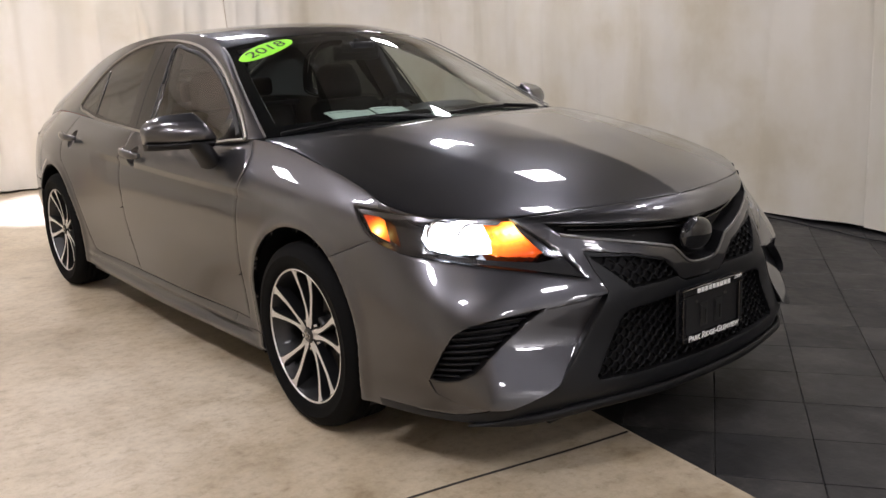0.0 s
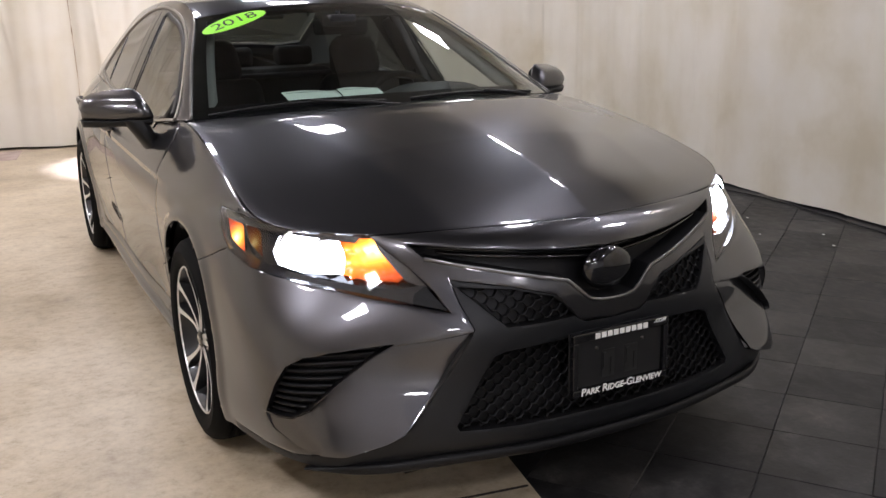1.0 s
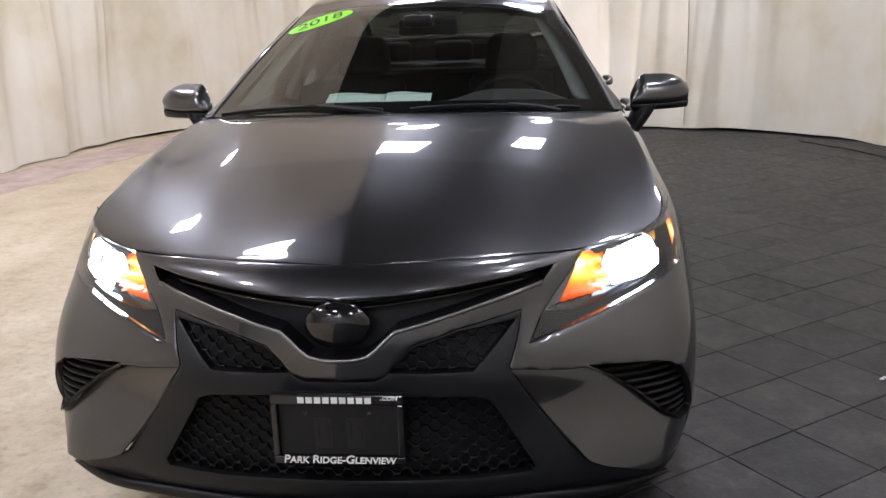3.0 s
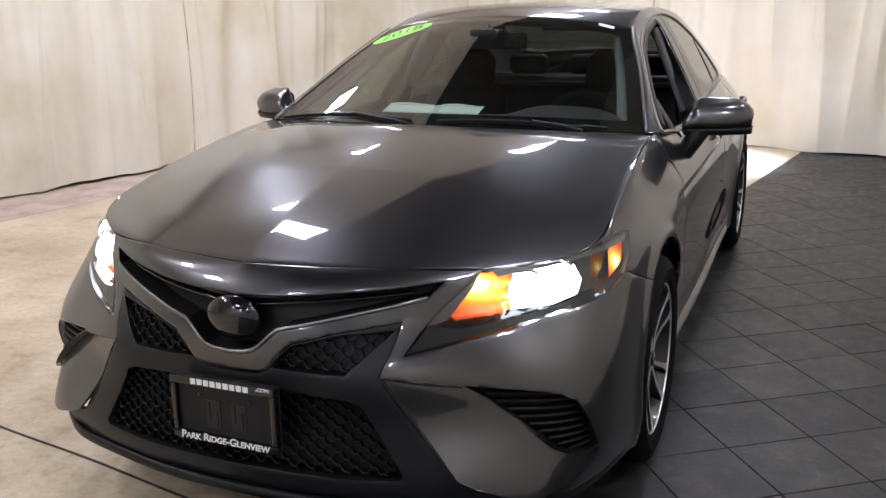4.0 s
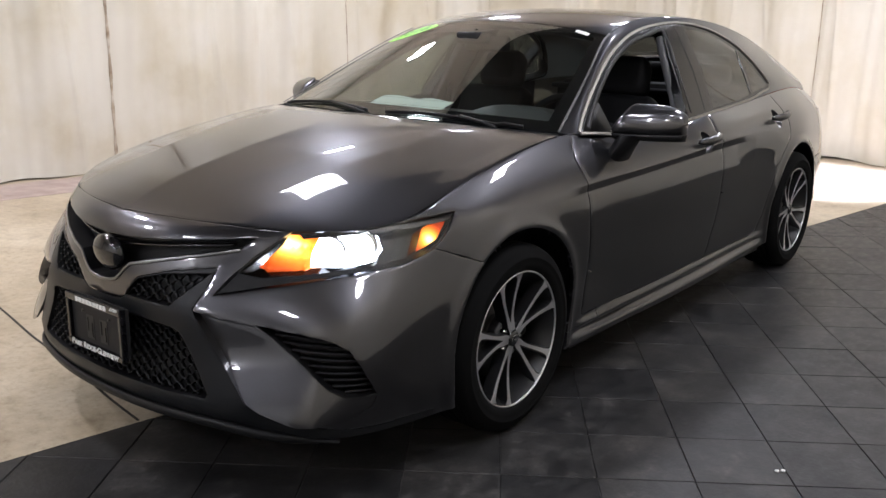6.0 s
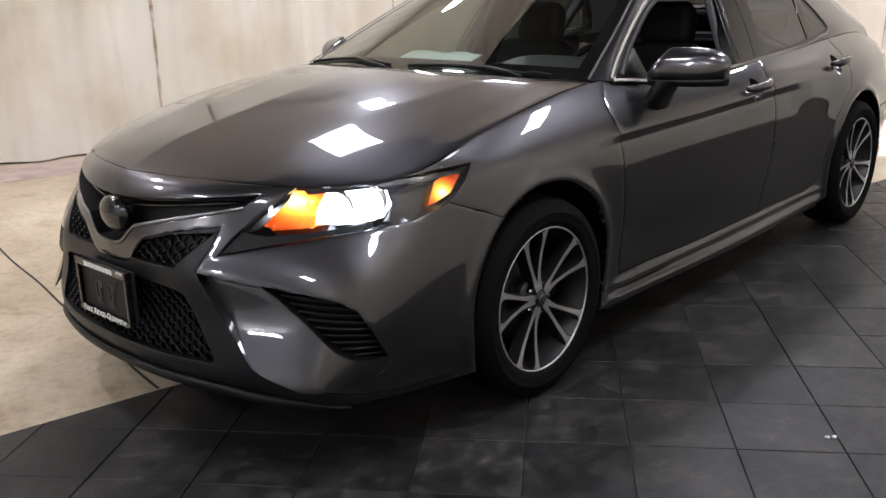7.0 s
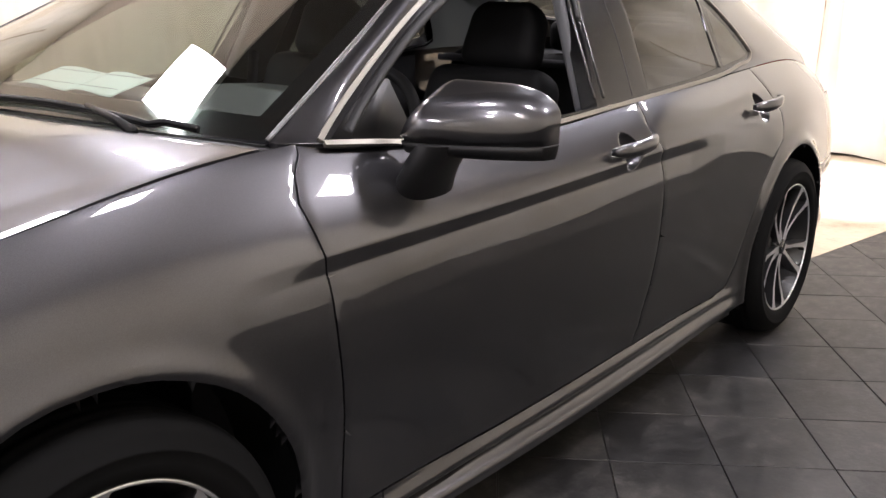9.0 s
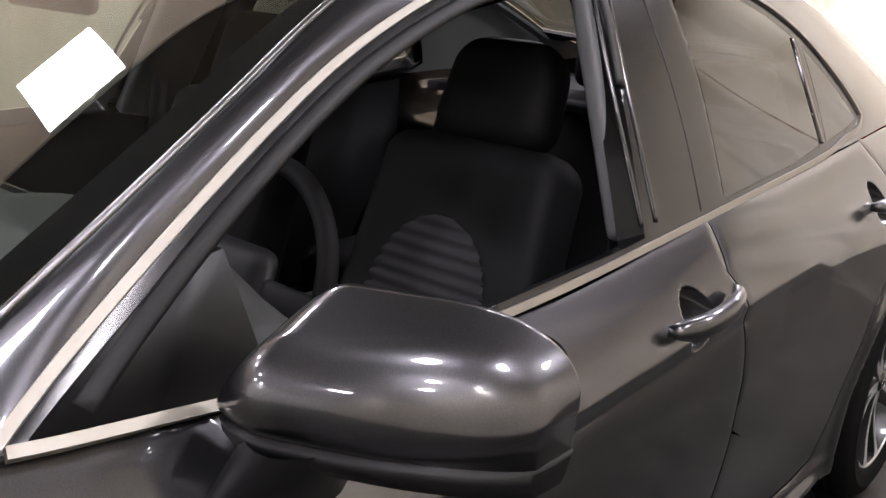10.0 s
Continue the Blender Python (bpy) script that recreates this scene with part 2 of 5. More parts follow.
def lathe(profile, n=64, axis="X"):
    """Turns a profile of (radius, along) round the axis."""
    bm, rings = bmesh.new(), []
    for r, a in profile:
        ring = []
        for k in range(n):
            c, s = math.cos(k * math.tau / n) * r, math.sin(k * math.tau / n) * r
            ring.append(bm.verts.new((a, c, s) if axis == "X" else (c, s, a)))
        rings.append(ring)
    for a, b in zip(rings, rings[1:]):
        for k in range(n):
            bm.faces.new((a[k], a[(k + 1) % n], b[(k + 1) % n], b[k]))
    bmesh.ops.remove_doubles(bm, verts=bm.verts, dist=1e-5)
    return bm


def inside(x, y, poly):
    hit = False
    for (x0, y0), (x1, y1) in zip(poly, poly[-1:] + poly[:-1]):
        if (y0 > y) != (y1 > y) and x < (x1 - x0) * (y - y0) / (y1 - y0) + x0:
            hit = not hit
    return hit


# How a place is seen flat: from the side, from ahead, from above, and from the front corner.
FLAT = {
    "side": (lambda p: (p[1], p[2]), Vector((0, 1, 0)), Vector((0, 0, 1))),
    "front": (lambda p: (p[0], p[2]), Vector((1, 0, 0)), Vector((0, 0, 1))),
    "top": (lambda p: (p[0], p[1]), Vector((1, 0, 0)), Vector((0, 1, 0))),
    "corner": (lambda p: (p[0] + p[1], p[2]), Vector((1, 1, 0)), Vector((0, 0, 1))),
}


def score(bm, poly, view, where=lambda c: True, shut=True):
    """Cuts edges into the mesh along an outline drawn in a flat view."""
    flat, ux, uy = FLAT[view]
    for (x0, y0), (x1, y1) in list(zip(poly, poly[1:])) + ([(poly[-1], poly[0])] if shut else []):
        d = math.hypot(x1 - x0, y1 - y0)
        if d < 1e-6:
            continue
        lo_x, hi_x, lo_y, hi_y = min(x0, x1), max(x0, x1), min(y0, y1), max(y0, y1)
        near = []
        for f in bm.faces:
            c = f.calc_center_median()
            a, b = flat(c)
            if lo_x - 0.02 < a < hi_x + 0.02 and lo_y - 0.02 < b < hi_y + 0.02 and where(c):
                near.append(f)
        if not near:
            continue
        geom = set(near)
        for f in near:
            geom.update(f.verts), geom.update(f.edges)
        k = 2.0 if view == "corner" else 1.0
        nx, ny = -(y1 - y0) / d, (x1 - x0) / d
        normal = ux * (nx) + uy * ny
        co = ux * (x0 / k) + uy * y0
        bmesh.ops.bisect_plane(bm, geom=list(geom), dist=1e-5, plane_co=co, plane_no=normal)


def take(bm, test):
    """Moves the faces that pass the test into a mesh of their own."""
    chosen = [f for f in bm.faces if test(f.calc_center_median())]
    out = bmesh.new()
    made = {}
    for f in chosen:
        vs = []
        for v in f.verts:
            if v not in made:
                made[v] = out.verts.new(v.co)
            vs.append(made[v])
        try:
            out.faces.new(vs)
        except ValueError:
            pass
    bmesh.ops.delete(bm, geom=chosen, context="FACES")
    out.normal_update()
    return out


def finish_panel(bm, gap=0.002, turn=0.016, keep=lambda v: False, sliver=0.0):
    """Draws a panel's rim in by the gap, and folds a flange inward along it."""
    bmesh.ops.remove_doubles(bm, verts=bm.verts, dist=1.1e-3)
    bm.normal_update()
    thin = {}                               # slivers along the rim are closed up first
    for v in bm.verts:
        if v.is_boundary and not keep(v.co):
            for e in v.link_edges:
                o = e.other_vert(v)
                if not o.is_boundary and o not in thin and e.calc_length() < sliver:
                    thin[o] = v
    bmesh.ops.weld_verts(bm, targetmap=thin)
    bm.normal_update()
    rim = [v for v in bm.verts if v.is_boundary]
    shift = {}
    for v in rim:
        if keep(v.co):
            continue
        inner = Vector()
        for f in v.link_faces:
            inner += f.calc_center_median() - v.co
        inner -= v.normal * inner.dot(v.normal)
        if inner.length > 1e-6:
            shift[v] = inner.normalized() * gap - v.normal * gap * 0.6
    for _ in range(4):                      # an even gap along the rim
        fresh = {}
        for v in shift:
            near = [shift[o] for o in (e.other_vert(v) for e in v.link_edges if e.is_boundary) if o in shift]
            total = shift[v] * 1.0
            for s in near:
                total += s
            fresh[v] = total / (1 + len(near))
        shift = fresh
    edges = [e for e in bm.edges if e.is_boundary and not (keep(e.verts[0].co) and keep(e.verts[1].co))]
    normals = {v: v.normal.copy() for v in rim}
    for v, s in shift.items():
        v.co += s
    made = bmesh.ops.extrude_edge_only(bm, edges=edges)
    for e in edges:
        e.smooth = False
    fresh = [v for v in made["geom"] if isinstance(v, bmesh.types.BMVert)]
    for v in fresh:
        for e in v.link_edges:
            o = e.other_vert(v)
            if o in normals:
                v.co -= normals[o] * turn
                break
    bmesh.ops.recalc_face_normals(bm, faces=bm.faces)
    return bm


def mirrored(bm):
    out = bm.copy()
    for v in out.verts:
        v.co.x = -v.co.x
    bmesh.ops.reverse_faces(out, faces=out.faces)
    return out


def both(name, bm, mat, parent, label=""):
    """A part on the driver's side and its twin on the other."""
    twin = mirrored(bm)
    return part(name, bm, mat, parent, label), part(name, twin, mat, parent, label)


def joined(*bms):
    out = bmesh.new()
    for b in bms:
        me = bpy.data.meshes.new("joining")
        b.to_mesh(me)
        out.from_mesh(me)
        b.free()
        bpy.data.meshes.remove(me)
    return out


def prism(poly, lift, view="front", thick=0.01):
    """A flat plate of an outline (a list of 3D places), given thickness along the lift direction."""
    bm = bmesh.new()
    f = bm.faces.new([bm.verts.new(p) for p in poly])
    r = bmesh.ops.extrude_face_region(bm, geom=[f])
    for v in r["geom"]:
        if isinstance(v, bmesh.types.BMVert):
            v.co += Vector(lift) * thick
    bmesh.ops.recalc_face_normals(bm, faces=bm.faces)
    return bm


# ---- the room ----
def make_curtain_wall():
    """Canvas curtains hung in soft folds from a track round the bay."""
    plan = [room(3.1, -7.0), room(3.2, -4.0), room(3.28, -1.0), room(3.15, 1.5), room(3.1, 3.5), room(2.95, 5.2), room(2.35, 6.25), room(1.2, 6.75), room(-0.6, 7.0),
            room(-2.4, 7.25), room(-3.9, 7.1), room(-4.75, 6.2), room(-4.95, 4.3), room(-4.95, 1.5), room(-5.0, -1.5), room(-5.0, -7.0)]
    line = along([p[:2] for p in plan], 2400)
    d = np.gradient(line, axis=0)
    d /= np.linalg.norm(d, axis=1, keepdims=True)
    side = np.stack([-d[:, 1], d[:, 0]], 1)
    s = np.arange(len(line)) * 0.0155
    rng = np.random.default_rng(4)
    zs = np.r_[np.linspace(0.0, 0.35, 6), np.linspace(0.5, CEIL - 0.05, 26)]
    creases = [(a, rng.uniform(-.16, .16), rng.uniform(-.3, .9), rng.uniform(1.2, 3.2)) for a in np.sort(rng.uniform(5, 37, 64))]
    grid = np.zeros((len(line), len(zs), 3))
    warp = s + 0.22 * np.sin(s * 0.9) + 0.12 * np.sin(s * 2.3 + 1)
    for j, z in enumerate(zs):
        k = z / CEIL
        fold = 0.034 * np.sin(warp * 8.5 + 0.25 * np.sin(z * 1.3)) * (0.5 + 0.5 * np.sin(s * 0.55 + 0.6) ** 2)
        fold += 0.012 * np.sin(warp * 19 + 1.1 * z) * (0.5 + 0.5 * np.sin(s * 0.8)) + 0.003 * np.sin(warp * 37 + 0.4 * z) * (1 - 0.4 * k)
        fold += 0.014 * np.sin(s * 3.1 + 1.5 * z + np.sin(z * 2.1 + s)) + 0.008 * np.sin(s * 5.3 - 2.3 * z + 2 * np.sin(s * 0.7))
        for at, slant, low, high in creases:  # slack creases that fan out and die away
            reach = np.clip((z - low) / 0.4, 0, 1) * np.clip((high - z) / 0.4, 0, 1)
            fold += 0.022 * reach * np.exp(-np.abs(s - at - slant * (z - low)) / 0.045)
        edge = 8.30 + 0.02 * k                # one panel laps over the next, its edge hanging proud
        fold += 0.085 * (s <= edge) * np.exp(-(edge - s) / 0.55)
        fold *= (0.75 + 0.5 * k) * np.interp(s, [0, 10, 14, 19, 40], [0.55, 0.55, 0.95, 1.5, 1.8])
        grid[:, j, :2] = line + side * fold[:, None]
        hem = 0.016 + 0.010 * np.sin(s * 1.7) + 0.005 * np.sin(s * 6.1)
        grid[:, j, 2] = z if j else hem
    bm = sheet(grid)
    ob = part("curtain_wall", bm, CANVAS)
    tagged(ob, "stained cream canvas curtain hung round the bay in soft folds", "curtain", kind="structure")
    return ob


make_curtain_wall()

EDGE = 0.0                                # where the slate ends, across the room


def slab(name, a0, b0, a1, b1, z0, z1, mat, label, category):
    ps = [room(a0, b0, z1), room(a1, b0, z1), room(a1, b1, z1), room(a0, b1, z1)]
    ob = part(name, prism(ps, (0, 0, -1), thick=z1 - z0), mat, smooth=False)
    return tagged(ob, label, category, kind="structure")


slab("floor", -9, -9, EDGE, 10, -0.1, 0.0, CONCRETE, "worn beige concrete floor with stains and sawn joints", "floor")
slab("floor_bed", EDGE, -9, 9, 10, -0.1, -0.006, GROUT, "dark grouted bed under the slate tiles", "floor")
slab("ceiling", -9, -9, 9, 10, CEIL, CEIL + 0.1, CEILING, "dark painted ceiling above the bay", "ceiling")
slab("ceiling_field_west", -8.9, -8.9, -1.44, 9.9, CEIL - .03, CEIL - .004, TILEWHITE, "off-white ceiling boards over the concrete side", "ceiling")
slab("ceiling_field_middle", .28, -8.9, 1.745, 9.9, CEIL - .03, CEIL - .004, TILEGREY, "grey ceiling boards beside the dark strip", "ceiling")
slab("ceiling_field_east", 1.75, -8.9, 8.9, 9.9, CEIL - .03, CEIL - .004, TILEDULL, "off-white ceiling boards over the slate side", "ceiling")
slab("wall_north", -9, 9.9, 9, 10, 0, CEIL, CEILING, "dark plain wall behind the curtain", "wall")
# Unseen white wall, added so the nose has something bright to reflect.
slab("wall_south", -9, -9, 9, -8.9, 0, CEIL, WHITE, "plain white wall out of view, added to bounce light onto the nose", "wall")
slab("wall_east", 8.9, -8.9, 9, 9.9, 0, CEIL, CEILING, "dark plain wall behind the curtain", "wall")
slab("wall_west", -9, -8.9, -8.9, 9.9, 0, CEIL, CEILING, "dark plain wall behind the curtain", "wall")

# ---- ceiling lamps ----
def make_ceiling_light(x, y, w, l, power):
    t = thing("ceiling_light", "unseen lit white square ceiling panel, some placed from reflections, others added fill", "ceiling light", "ceiling lamps")
    part("frame", boxed((-w / 2 - 0.012, -l / 2 - 0.012, -0.05), (w / 2 + 0.012, l / 2 + 0.012, 0.0), 0.005), WHITE, t, smooth=False)
    part("diffuser", boxed((-w / 2, -l / 2, -0.056), (w / 2, l / 2, -0.052)), TROFFER, t, smooth=False)
    here = Matrix.Translation((x, y, CEIL - .03)) @ pose(0, 0, 0, 0, 0, math.degrees(ROOM))
    t.matrix_basis = here
    la = bpy.data.lights.new("ceiling_lamp", "AREA")
    la.shape, la.size, la.size_y, la.energy, la.color = "RECTANGLE", w, l, power, (1.0, 0.965, 0.955)
    new("ceiling_lamp", la).matrix_basis = Matrix.Translation((0, 0, -.07)) @ here


for lamp in LAMPS:
    make_ceiling_light(*lamp)


def make_spot(x, y, tx, ty, power, colour, angle):
    t = thing("ceiling_spot", "unseen spotlight added to make the bright pool on the floor", "spotlight")
    aim = look((x, y, CEIL - .12), (tx, ty, 0))
    part("can", moved(lathe([(0, .10), (.06, .10), (.07, .06), (.07, -.03), (.062, -.03), (.055, .02)], 28, "Z"), aim), WHITE, t)
    part("bulb", moved(lathe([(0, .0), (.03, .002), (.05, .012)], 24, "Z"), aim), TROFFER, t)
    part("bracket", boxed((x - .02, y - .02, CEIL - .06), (x + .02, y + .02, CEIL)), WHITE, t, smooth=False)
    la = bpy.data.lights.new("spot_beam", "SPOT")
    la.energy, la.color, la.spot_size, la.spot_blend, la.shadow_soft_size = power, colour, radians(angle), .5, .05
    new("spot_beam", la).matrix_basis = look((x, y, CEIL - .16), (tx, ty, 0))


for spot in SPOTS:
    make_spot(*spot)


# ---- the car: design lines ----
# Waterlines of the driver's half, from the middle of the nose round the flank to the middle of the tail.
SILL = [(0, -1.00, .235), (.25, -.985, .235), (.48, -.935, .235), (.64, -.87, .222), (.80, -.75, .212), (.885, -.48, .205), (.905, 0, .20), (.885, .45, .185),
        (.89, 1.1, .175), (.89, 1.7, .175), (.885, 2.3, .19), (.89, 2.82, .22), (.85, 3.3, .25), (.71, 3.66, .27), (.42, 3.82, .28), (0, 3.86, .28)]
ROCKER = [(0, -1.03, .295), (.25, -1.01, .292), (.49, -.955, .285), (.65, -.885, .295), (.82, -.76, .30), (.905, -.48, .29), (.915, 0, .28), (.872, .45, .262),
          (.872, 1.1, .265), (.872, 1.7, .27), (.885, 2.3, .28), (.915, 2.82, .29), (.872, 3.3, .31), (.73, 3.68, .33), (.43, 3.85, .34), (0, 3.89, .34)]
LOW = [(0, -1.01, .43), (.25, -.99, .43), (.45, -.95, .44), (.63, -.88, .44), (.84, -.745, .43), (.908, -.48, .42), (.918, 0, .42), (.885, .45, .42),
       (.885, 1.1, .43), (.885, 1.7, .43), (.895, 2.3, .43), (.92, 2.82, .43), (.878, 3.3, .45), (.74, 3.70, .46), (.44, 3.87, .47), (0, 3.91, .47)]
MIDDLE = [(0, -1.005, .56), (.22, -.99, .565), (.40, -.955, .575), (.60, -.86, .575), (.835, -.69, .57), (.902, -.46, .57), (.92, 0, .57), (.905, .45, .57),
          (.905, 1.1, .58), (.905, 1.7, .58), (.91, 2.3, .58), (.922, 2.82, .58), (.876, 3.3, .60), (.735, 3.72, .61), (.44, 3.89, .62), (0, 3.93, .62)]
UPPER = [(0, -.995, .68), (.22, -.965, .685), (.43, -.88, .685), (.60, -.79, .68), (.815, -.61, .675), (.885, -.42, .68), (.912, 0, .70), (.912, .45, .71),
         (.915, 1.1, .72), (.915, 1.7, .72), (.913, 2.3, .71), (.912, 2.82, .71), (.862, 3.3, .73), (.72, 3.72, .74), (.43, 3.88, .76), (0, 3.92, .76)]
SHOULDER = [(0, -.955, .765), (.22, -.93, .77), (.44, -.845, .765), (.60, -.735, .76), (.80, -.55, .76), (.868, -.36, .775), (.888, 0, .80), (.90, .45, .815),
            (.907, 1.1, .825), (.912, 1.7, .845), (.905, 2.3, .85), (.888, 2.82, .85), (.828, 3.3, .855), (.69, 3.72, .86), (.42, 3.85, .90), (0, 3.88, .90)]
BELT = [(0, -.91, .81), (.22, -.875, .81), (.44, -.80, .803), (.585, -.721, .796), (.79, -.511, .817), (.812, -.32, .868), (.80, 0, .935), (.785, .45, .988),
        (.818, 1.1, .940), (.805, 1.7, .967), (.785, 2.3, .99), (.765, 2.82, 1.012), (.72, 3.3, .992), (.635, 3.64, .960), (.40, 3.80, 1.04), (0, 3.86, 1.09)]
# The roof rail, from the foot of the windshield over the roof to the deck, and the middle line of the roof.
RAIL = [(.756, .448, .992), (.70, .66, 1.10), (.63, .90, 1.222), (.563, 1.13, 1.325), (.54, 1.4, 1.392), (.54, 1.75, 1.412), (.545, 2.1, 1.400), (.565, 2.5, 1.350), (.59, 2.9, 1.250), (.615, 3.2, 1.147), (.64, 3.42, 1.062)]
CROWN = [(0, .28, 1.012), (0, .52, 1.142), (0, .78, 1.275), (0, 1.02, 1.378), (0, 1.35, 1.434), (0, 1.75, 1.445), (0, 2.15, 1.435), (0, 2.6, 1.385), (0, 3.0, 1.270), (0, 3.3, 1.160), (0, 3.45, 1.115)]
HOOD_MID = [(0, -.91, .81), (0, -.75, .868), (0, -.45, .93), (0, -.1, .985), (0, .2, 1.012)]
COWL = [(0, .20, 1.012), (.38, .25, 1.006), (.66, .355, .996), (.781, .41, .9885)]

# the belt's own curve over the rear wheel, where pillar and boot lid meet it
LINES = np.array([SILL, ROCKER, LOW, MIDDLE, UPPER, SHOULDER, BELT])


def flank():
    """The driver's half of the lower body as one smooth skin."""
    chord = np.linalg.norm(np.diff(LINES, axis=1), axis=2).mean(0)
    u = np.r_[0, np.cumsum(chord)]
    # finer stations round the front corner
    fine = np.unique(np.r_[np.linspace(u[0], u[6], 130), np.linspace(u[6], u[12], 230), np.linspace(u[12], u[15], 50)])
    rows = np.stack([spline(u, line, fine) for line in LINES])
    v = np.array([0, .085, .22, .36, .475, .575, .70])
    vs = np.unique(np.r_[np.linspace(0, .535, 60), .5395, .543, .5455, .548, .552, .558, .565, .570, .573, .575, .5785, .583, np.linspace(.59, .70, 14)])
    g = spline(v, rows, vs)  # (v, u, 3)
    x, y, z = g[..., 0], g[..., 1], g[..., 2]
    on = np.clip((x - .75) / .08, 0, 1)
    # the crease that runs through the door handles: the skin below it steps in
    down = np.clip((.575 - vs) / .028, 0, 1) * np.clip((vs - .46) / .10, 0, 1)
    g[..., 0] -= .016 * down[:, None] * on * np.clip((y - .24) / .25, 0, 1) * np.clip((2.10 - y) / .22, 0, 1)
    # two soft ribs along the sill, with a groove between
    run = on * np.clip((y - .40) / .1, 0, 1) * np.clip((2.42 - y) / .1, 0, 1)
    for height, amount, wide in ((.075, .010, .013), (.050, -.012, .010), (.026, .010, .014)):
        g[..., 0] += run * amount * np.exp(-(((vs - height) / wide) ** 2))[:, None]
    # lips round the wheel arches
    for yc in (0.0, 2.824):
        r = np.hypot(y - yc, z - .345)
        g[..., 0] += on * .010 * np.exp(-((r - .392) / .024) ** 2) * (z > .2)
    return g


def coons(c0, c1, d0, d1):
    """A patch between four edges: c0 and c1 run in u, d0 and d1 in v."""
    n, m = len(c0), len(d0)
    u, v = np.linspace(0, 1, n)[:, None, None], np.linspace(0, 1, m)[None, :, None]
    ruled = (1 - v) * c0[:, None] + v * c1[:, None] + (1 - u) * d0[None] + u * d1[None]
    return ruled - ((1 - u) * (1 - v) * c0[0] + u * (1 - v) * c0[-1] + (1 - u) * v * c1[0] + u * v * c1[-1])


def tree_of(bm):
    from mathutils.bvhtree import BVHTree
    return BVHTree.FromBMesh(bm)


car = thing("car", "dark metallic grey four-door sedan with its headlights on", "car")
WELL_F, WELL_R, WELL_Z, WELL_RAD = 0.0, 2.824, 0.345, 0.380


def circle(y, z, r, n=48):
    return [(y + r * math.cos(k * math.tau / n), z + r * math.sin(k * math.tau / n)) for k in range(n)]


HEADLAMP = [(-.475, .615), (-.40, .668), (-.30, .725), (-.146, .795), (.07, .804), (.284, .817), (.42, .824), (.556, .827), (.53, .79), (.49, .757), (.444, .732), (.32, .705), (.15, .688), (-.05, .668), (-.25, .645)]
FOG = [(-.296, .547), (-.20, .538), (-.08, .527), (.02, .513), (.085, .488), (.13, .44), (.165, .39), (.194, .35), (.13, .348), (.06, .358), (-.0, .382), (-.06, .42), (-.13, .465), (-.22, .515)]
GRILLE = [(-.01, .744), (.12, .747), (.25, .756), (.38, .766), (.503, .777), (.474, .744), (.40, .728), (.30, .708), (.20, .686), (.135, .672), (.10, .640), (.07, .615), (.04, .608), (-.01, .607)]
MESH_UP = [(.412, .672), (.36, .62), (.312, .572), (.20, .571), (.118, .573), (.145, .605), (.175, .632), (.28, .660)]
MOUTH = [(-.01, .512), (.18, .511), (.32, .507), (.35, .497), (.40, .415), (.455, .325), (.45, .312), (.30, .308), (-.01, .312)]
FASCIA = [(-.01, .553), (.085, .553), (.112, .568), (.138, .603), (.172, .637), (.28, .667), (.425, .690), (.415, .632), (.396, .574), (.455, .48), (.53, .375), (.575, .322), (.62, .300), (.70, .275), (.82, .238), (.95, .222), (.95, .05), (-.01, .05)]
DOOR_F = [(.500, 1.02), (.480, .972), (.450, .942), (.432, .90), (.437, .86), (.445, .79), (.455, .69), (.470, .60), (.488, .47), (.497, .36), (.500, .285), (1.0, .280), (1.66, .283), (1.695, .33), (1.715, .45), (1.715, .60), (1.705, .75), (1.68, .86), (1.66, .90), (1.705, .955), (1.72, 1.02)]
DOOR_R = [(1.72, 1.02), (1.705, .955), (1.66, .90), (1.68, .86), (1.705, .75), (1.715, .60), (1.715, .45), (1.695, .33), (1.66, .283), (2.2, .287), (2.30, .30), (2.36, .38), (2.41, .52), (2.47, .63), (2.56, .71), (2.63, .77), (2.64, .86), (2.62, .92), (2.60, 1.03)]
CANARD = [(-.560, .568), (-.43, .552), (-.296, .541), (-.22, .511), (-.13, .461), (-.06, .416), (0, .378), (.06, .354), (.13, .344), (.20, .344), (.17, .305), (.06, .275), (-.12, .270), (-.27, .283), (-.33, .310), (-.40, .385), (-.48, .475)]
TAIL = [(3.43, .862), (3.47, .915), (3.60, .925), (3.95, .93), (3.95, .83), (3.72, .815)]
GAPLINE = [(-.44, .745), (-.33, .70), (-.20, .650)]


